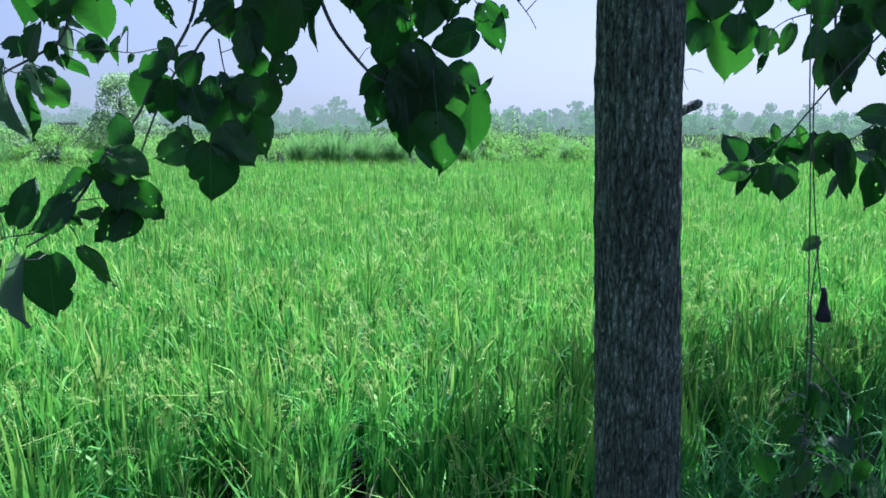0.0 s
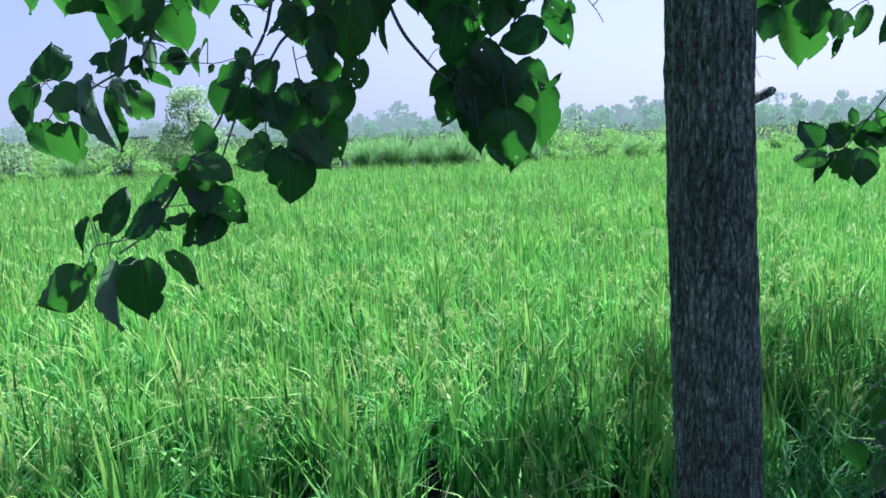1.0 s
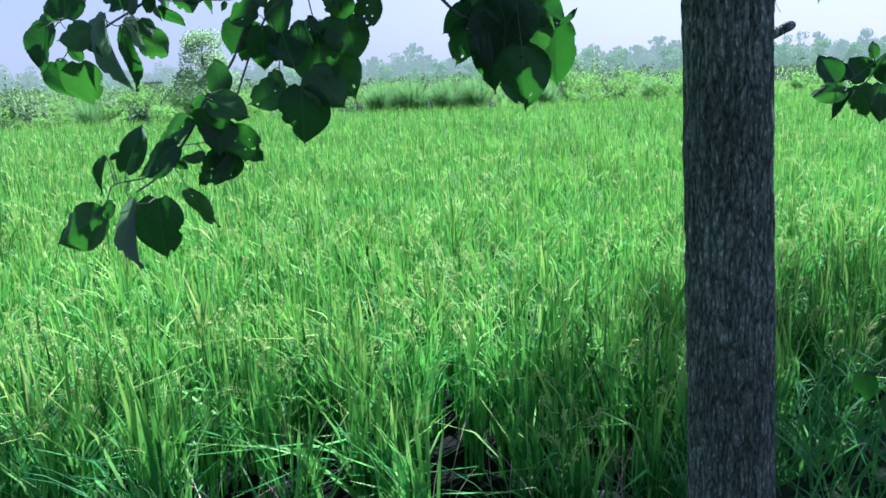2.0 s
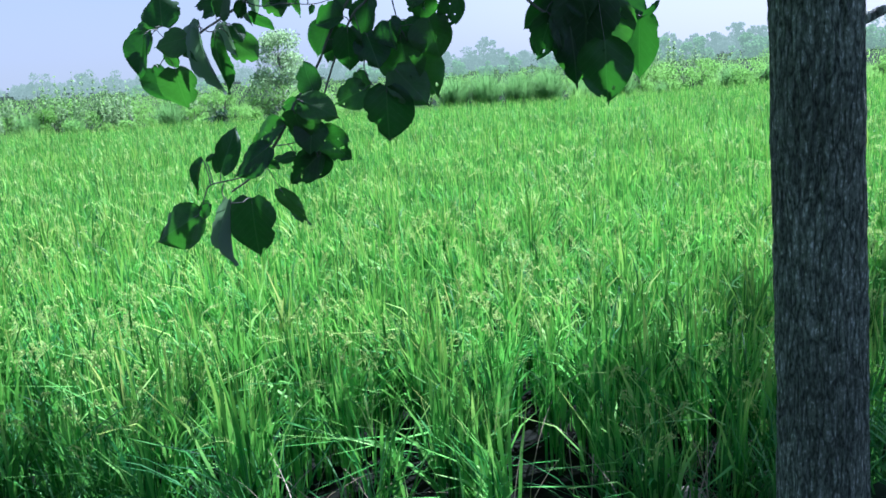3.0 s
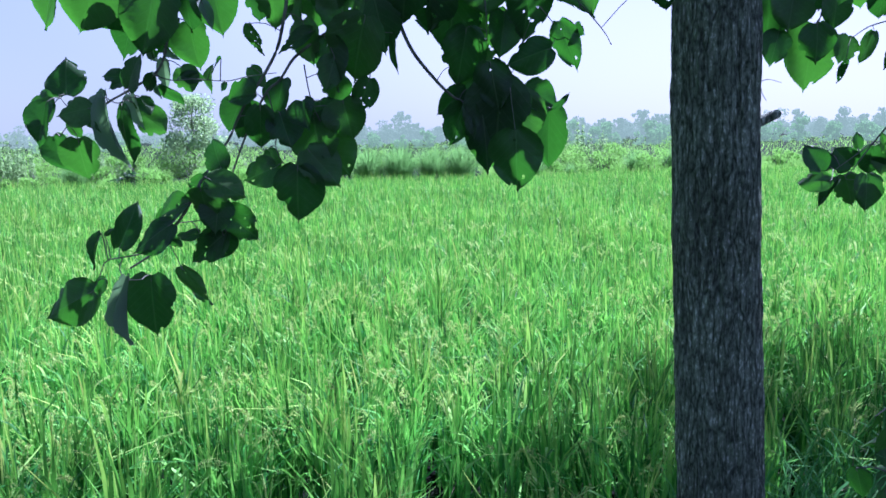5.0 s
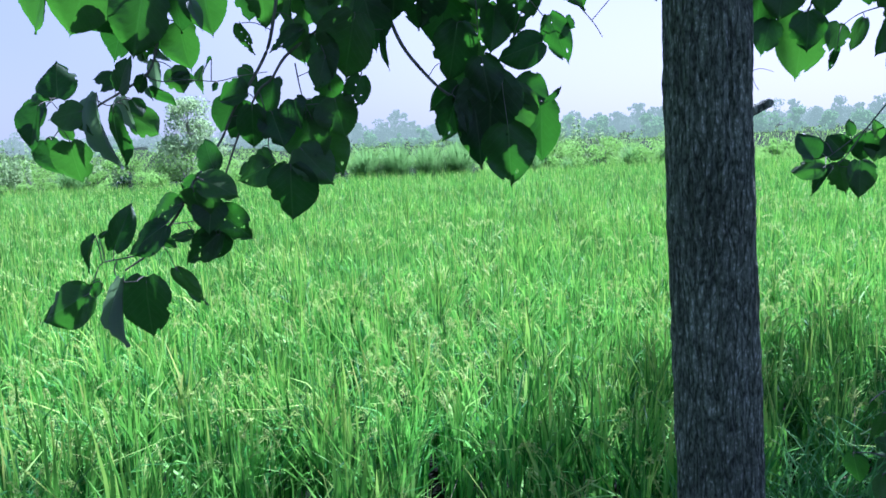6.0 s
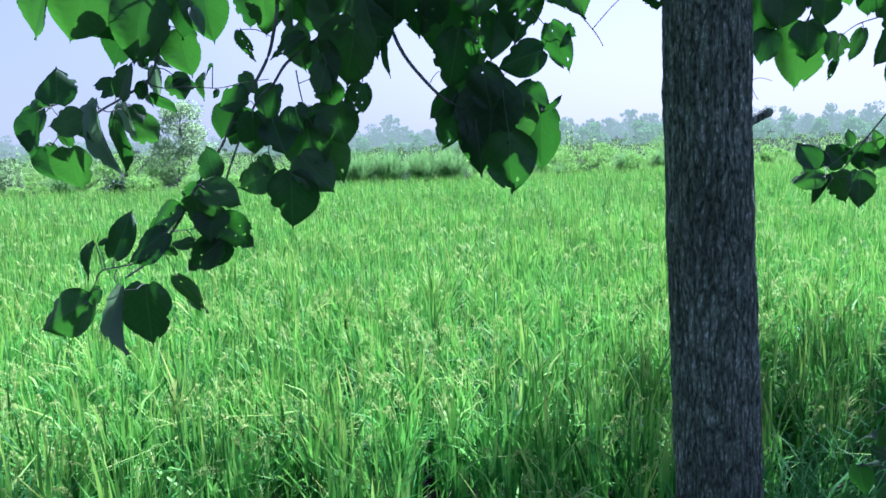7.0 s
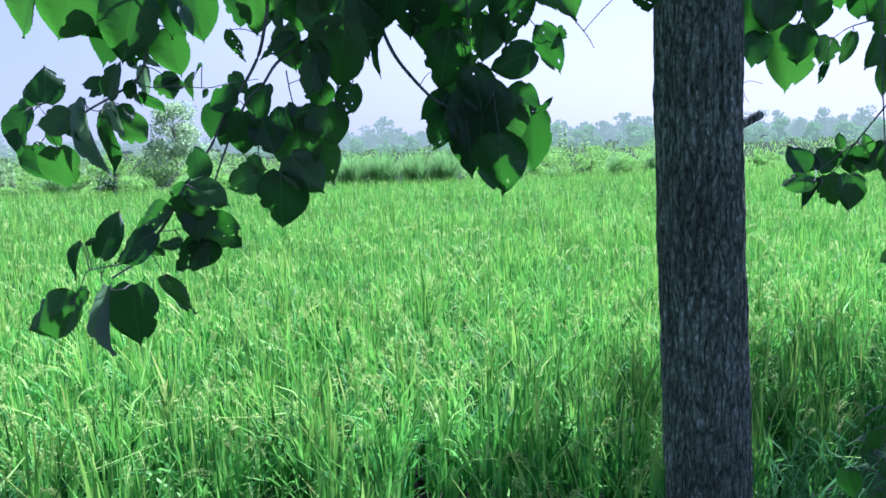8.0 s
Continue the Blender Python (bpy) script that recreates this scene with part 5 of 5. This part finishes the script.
limb([trunk_axis(3.5), (1.0, 2.7, 3.7), (1.1, 2.65, 3.2), (0.93, 2.6, 2.8)], 0.028)
limb([trunk_axis(3.8), (0.75, 2.0, 3.8), (0.55, 1.1, 3.62)], 0.02)
limb([trunk_axis(4.0), (1.1, 2.5, 3.9), (1.5, 2.4, 3.2), (1.35, 2.35, 2.62)], 0.028)


def build_limbs():
    rng = random.Random(6)
    for i in range(22):
        z = 3.2 + 0.26 * i
        a = i * 2.4
        reach = rng.uniform(1.6, 3.0) * (1 - 0.35 * (z - 3.2) / 6)
        s = trunk_axis(z)
        e = s + Vector((math.cos(a) * reach + 0.3, math.sin(a) * reach + 0.6, 1.2 + 0.1 * reach))
        limb([s, (s + e) / 2 + Vector((0, 0, 0.3)), e], 0.035)


build_limbs()


def build_crown(thing, x, y, radius, low, count, seed):
    """The crown overhead, which shades the bund and the near rice."""
    rng = np.random.default_rng(seed)
    n = 140
    a, r = rng.uniform(0, 2 * np.pi, n), np.sqrt(rng.uniform(0, 1, n))
    cs = np.stack([x + radius * r * np.cos(a), y + radius * r * np.sin(a), rng.uniform(low, 8.5, n)], 1)
    cs[:, 2] = np.maximum(cs[:, 2], 3.4 + 0.2 * cs[:, 1])
    rs = rng.uniform(0.35, 0.7, n)
    # gaps cut in the unseen crown so that the sun reaches the outer twigs
    way = np.array([math.sin(_sb) * math.cos(_se), math.cos(_sb) * math.cos(_se), math.sin(_se)])
    for spot, wide in (((-0.9, 1.95, 2.3), 1.0), ((0.85, 2.35, 2.15), 0.5), ((0.1, 2.4, 2.15), 0.6)):
        off = cs - np.array(spot)
        clear = np.linalg.norm(off - (off @ way)[:, None] * way, axis=1) > wide
        cs, rs = cs[clear], rs[clear]
    if thing is poplar:
        # unseen leaf clumps added just above the hanging twigs to keep sun off them
        m = 16
        cs = np.concatenate([cs, np.stack([rng.uniform(0.1, 0.75, m), rng.uniform(1.6, 2.55, m), rng.uniform(3.3, 3.9, m)], 1)])
        rs = np.concatenate([rs, np.full(m, 0.35)])
        cs = np.concatenate([cs, np.stack([rng.uniform(-1.3, -0.75, 9), rng.uniform(2.2, 2.7, 9), rng.uniform(3.6, 4.0, 9)], 1)])
        rs = np.concatenate([rs, np.full(9, 0.3)])
        skirt = np.stack([rng.uniform(0.0, 0.42, 14), rng.uniform(2.45, 3.1, 14), rng.uniform(3.5, 3.9, 14)], 1)
        sv, sf = leaf_cloud(rng, skirt, np.full(14, 0.2), 170, 0.09, 0.7)
        tv, tf = leaf_cloud(rng, np.stack([rng.uniform(1.35, 2.1, 9), rng.uniform(3.7, 4.7, 9), rng.uniform(4.7, 5.3, 9)], 1), np.full(9, 0.3), 24, 0.1, 0.7)
        sv, sf = joined([(sv, sf), (tv, tf)])
        sheet("skirt", sv - np.array(thing.location), sf, CROWN, thing, "unseen leaves added under the crown to shade the twigs")
    elif y > 0:
        # unseen low clumps along the bund, added to shade rice and weeds by the trunk
        m = 70
        deep = 4.7 + 4.4 * rng.beta(1.3, 1.9, m)
        bough = np.stack([2.25 + 0.354 * (deep - 6.4) + rng.uniform(0.0, 2.5, m), deep, rng.uniform(4.7, 5.6, m)], 1)
        bough[:, 2] += 0.25 * np.clip(bough[:, 1] - 7, 0, 9)
        tip = np.stack([rng.uniform(1.1, 2.3, 9), rng.uniform(6.2, 7.3, 9), rng.uniform(4.8, 5.4, 9)], 1)
        v, f = leaf_cloud(rng, np.concatenate([bough, tip]), np.concatenate([rng.uniform(0.25, 0.6, m), rng.uniform(0.2, 0.4, 9)]), 2300, 0.1, 0.7)
        sheet("bough", v - np.array(thing.location), f, CROWN, thing, "low unseen leafy bough added to cast shade along the bund")
    v, f = leaf_cloud(rng, cs, rs, count, 0.1, 0.7)
    v -= np.array(thing.location)
    sheet("crown", v, f, CROWN, thing, "dense green crown overhead")


build_crown(poplar, 0.1, 4.2, 3.2, 3.9, 4500, 23)


def shade_poplar(x, y, seed, count):
    """More trees of the row, out of view, added to shade the rice and bund."""
    thing = tagged(new("poplar_tree"), "tall unseen poplar added along the bund, with a dense crown for shade", "tree")
    thing.location = (x, y, BUND_Z - 0.05)
    bm = bmesh.new()
    tube(bm, curved([(0, 0, -0.1), (0.03, 0.02, 3), (0, 0, 9)], 6), np.linspace(0.13, 0.03, 13), 16)
    part("trunk", bm, BARK, thing)
    build_crown(thing, x - 0.7, y + 0.2, 3.3, 4.6 if y > 0 else 3.4, count, seed)


shade_poplar(5.7, 6.8, 29, 8500)
# behind the camera, added to darken the hanging leaves and the trunk
shade_poplar(-3.4, -1.6, 37, 6000)


# ---- clods ----
def build_clod(x, y, size, seed):
    """A dry lump of clay on the edge of the mud."""
    bm = bmesh.new()
    bmesh.ops.create_icosphere(bm, subdivisions=3, radius=size)
    for v in bm.verts:
        v.co *= 1 + 0.35 * noise.noise(v.co * (1.6 / size) + Vector((seed, 0, 0))) + 0.1 * noise.noise(v.co * (6 / size))
        v.co.z *= 0.55
    ob = part("clay_clod", bm, CLOD)
    ob.location = (x, y, ground_z(x, y) + 0.05)
    tagged(ob, "pale dry lump of clay at the paddy's edge", "clod", "clay clods")


build_clod(0.42, 4.12, 0.085, 1)
build_clod(0.56, 4.04, 0.045, 4)


# ---- broad-leaved weed on the bund ----
def build_weed(x, y, height, seed):
    rng = random.Random(seed)
    thing = tagged(new("broadleaf_weed"), "small green broad-leaved weed on the bund", "weed", "weeds on the bund")
    thing.location = (x, y, ground_z(x, y) - 0.02)
    for i in range(3):
        a = 2.1 * i + rng.uniform(-0.4, 0.4)
        top = Vector((math.cos(a) * 0.1, math.sin(a) * 0.1, height * rng.uniform(0.75, 1.0)))
        bm = bmesh.new()
        pts = curved([(0, 0, 0), (top.x * 0.4, top.y * 0.4, top.z * 0.6), top], 4)
        tube(bm, pts, np.linspace(0.004, 0.002, len(pts)), 6)
        part("stem", bm, TWIG, thing)
        for j, s in enumerate((0.55, 0.8, 1.0)):
            b = a + 2.4 * j
            base = Vector((top.x * s, top.y * s, top.z * s))
            along = Vector((math.cos(b), math.sin(b), rng.uniform(-0.7, 0.1))).normalized()
            up = (Vector((0, 0, 1)) - along * along.z).normalized()
            size = rng.uniform(0.09, 0.14)
            m = Matrix((along.cross(up) * size * 0.85, along * size, up * size)).transposed().to_4x4()
            m.translation = base
            ob = new("leaf", LEAF_MESHES[rng.choice((0, 1, 2))])
            ob.parent = thing
            ob.matrix_basis = m


build_weed(1.78, 4.0, 0.32, 3)
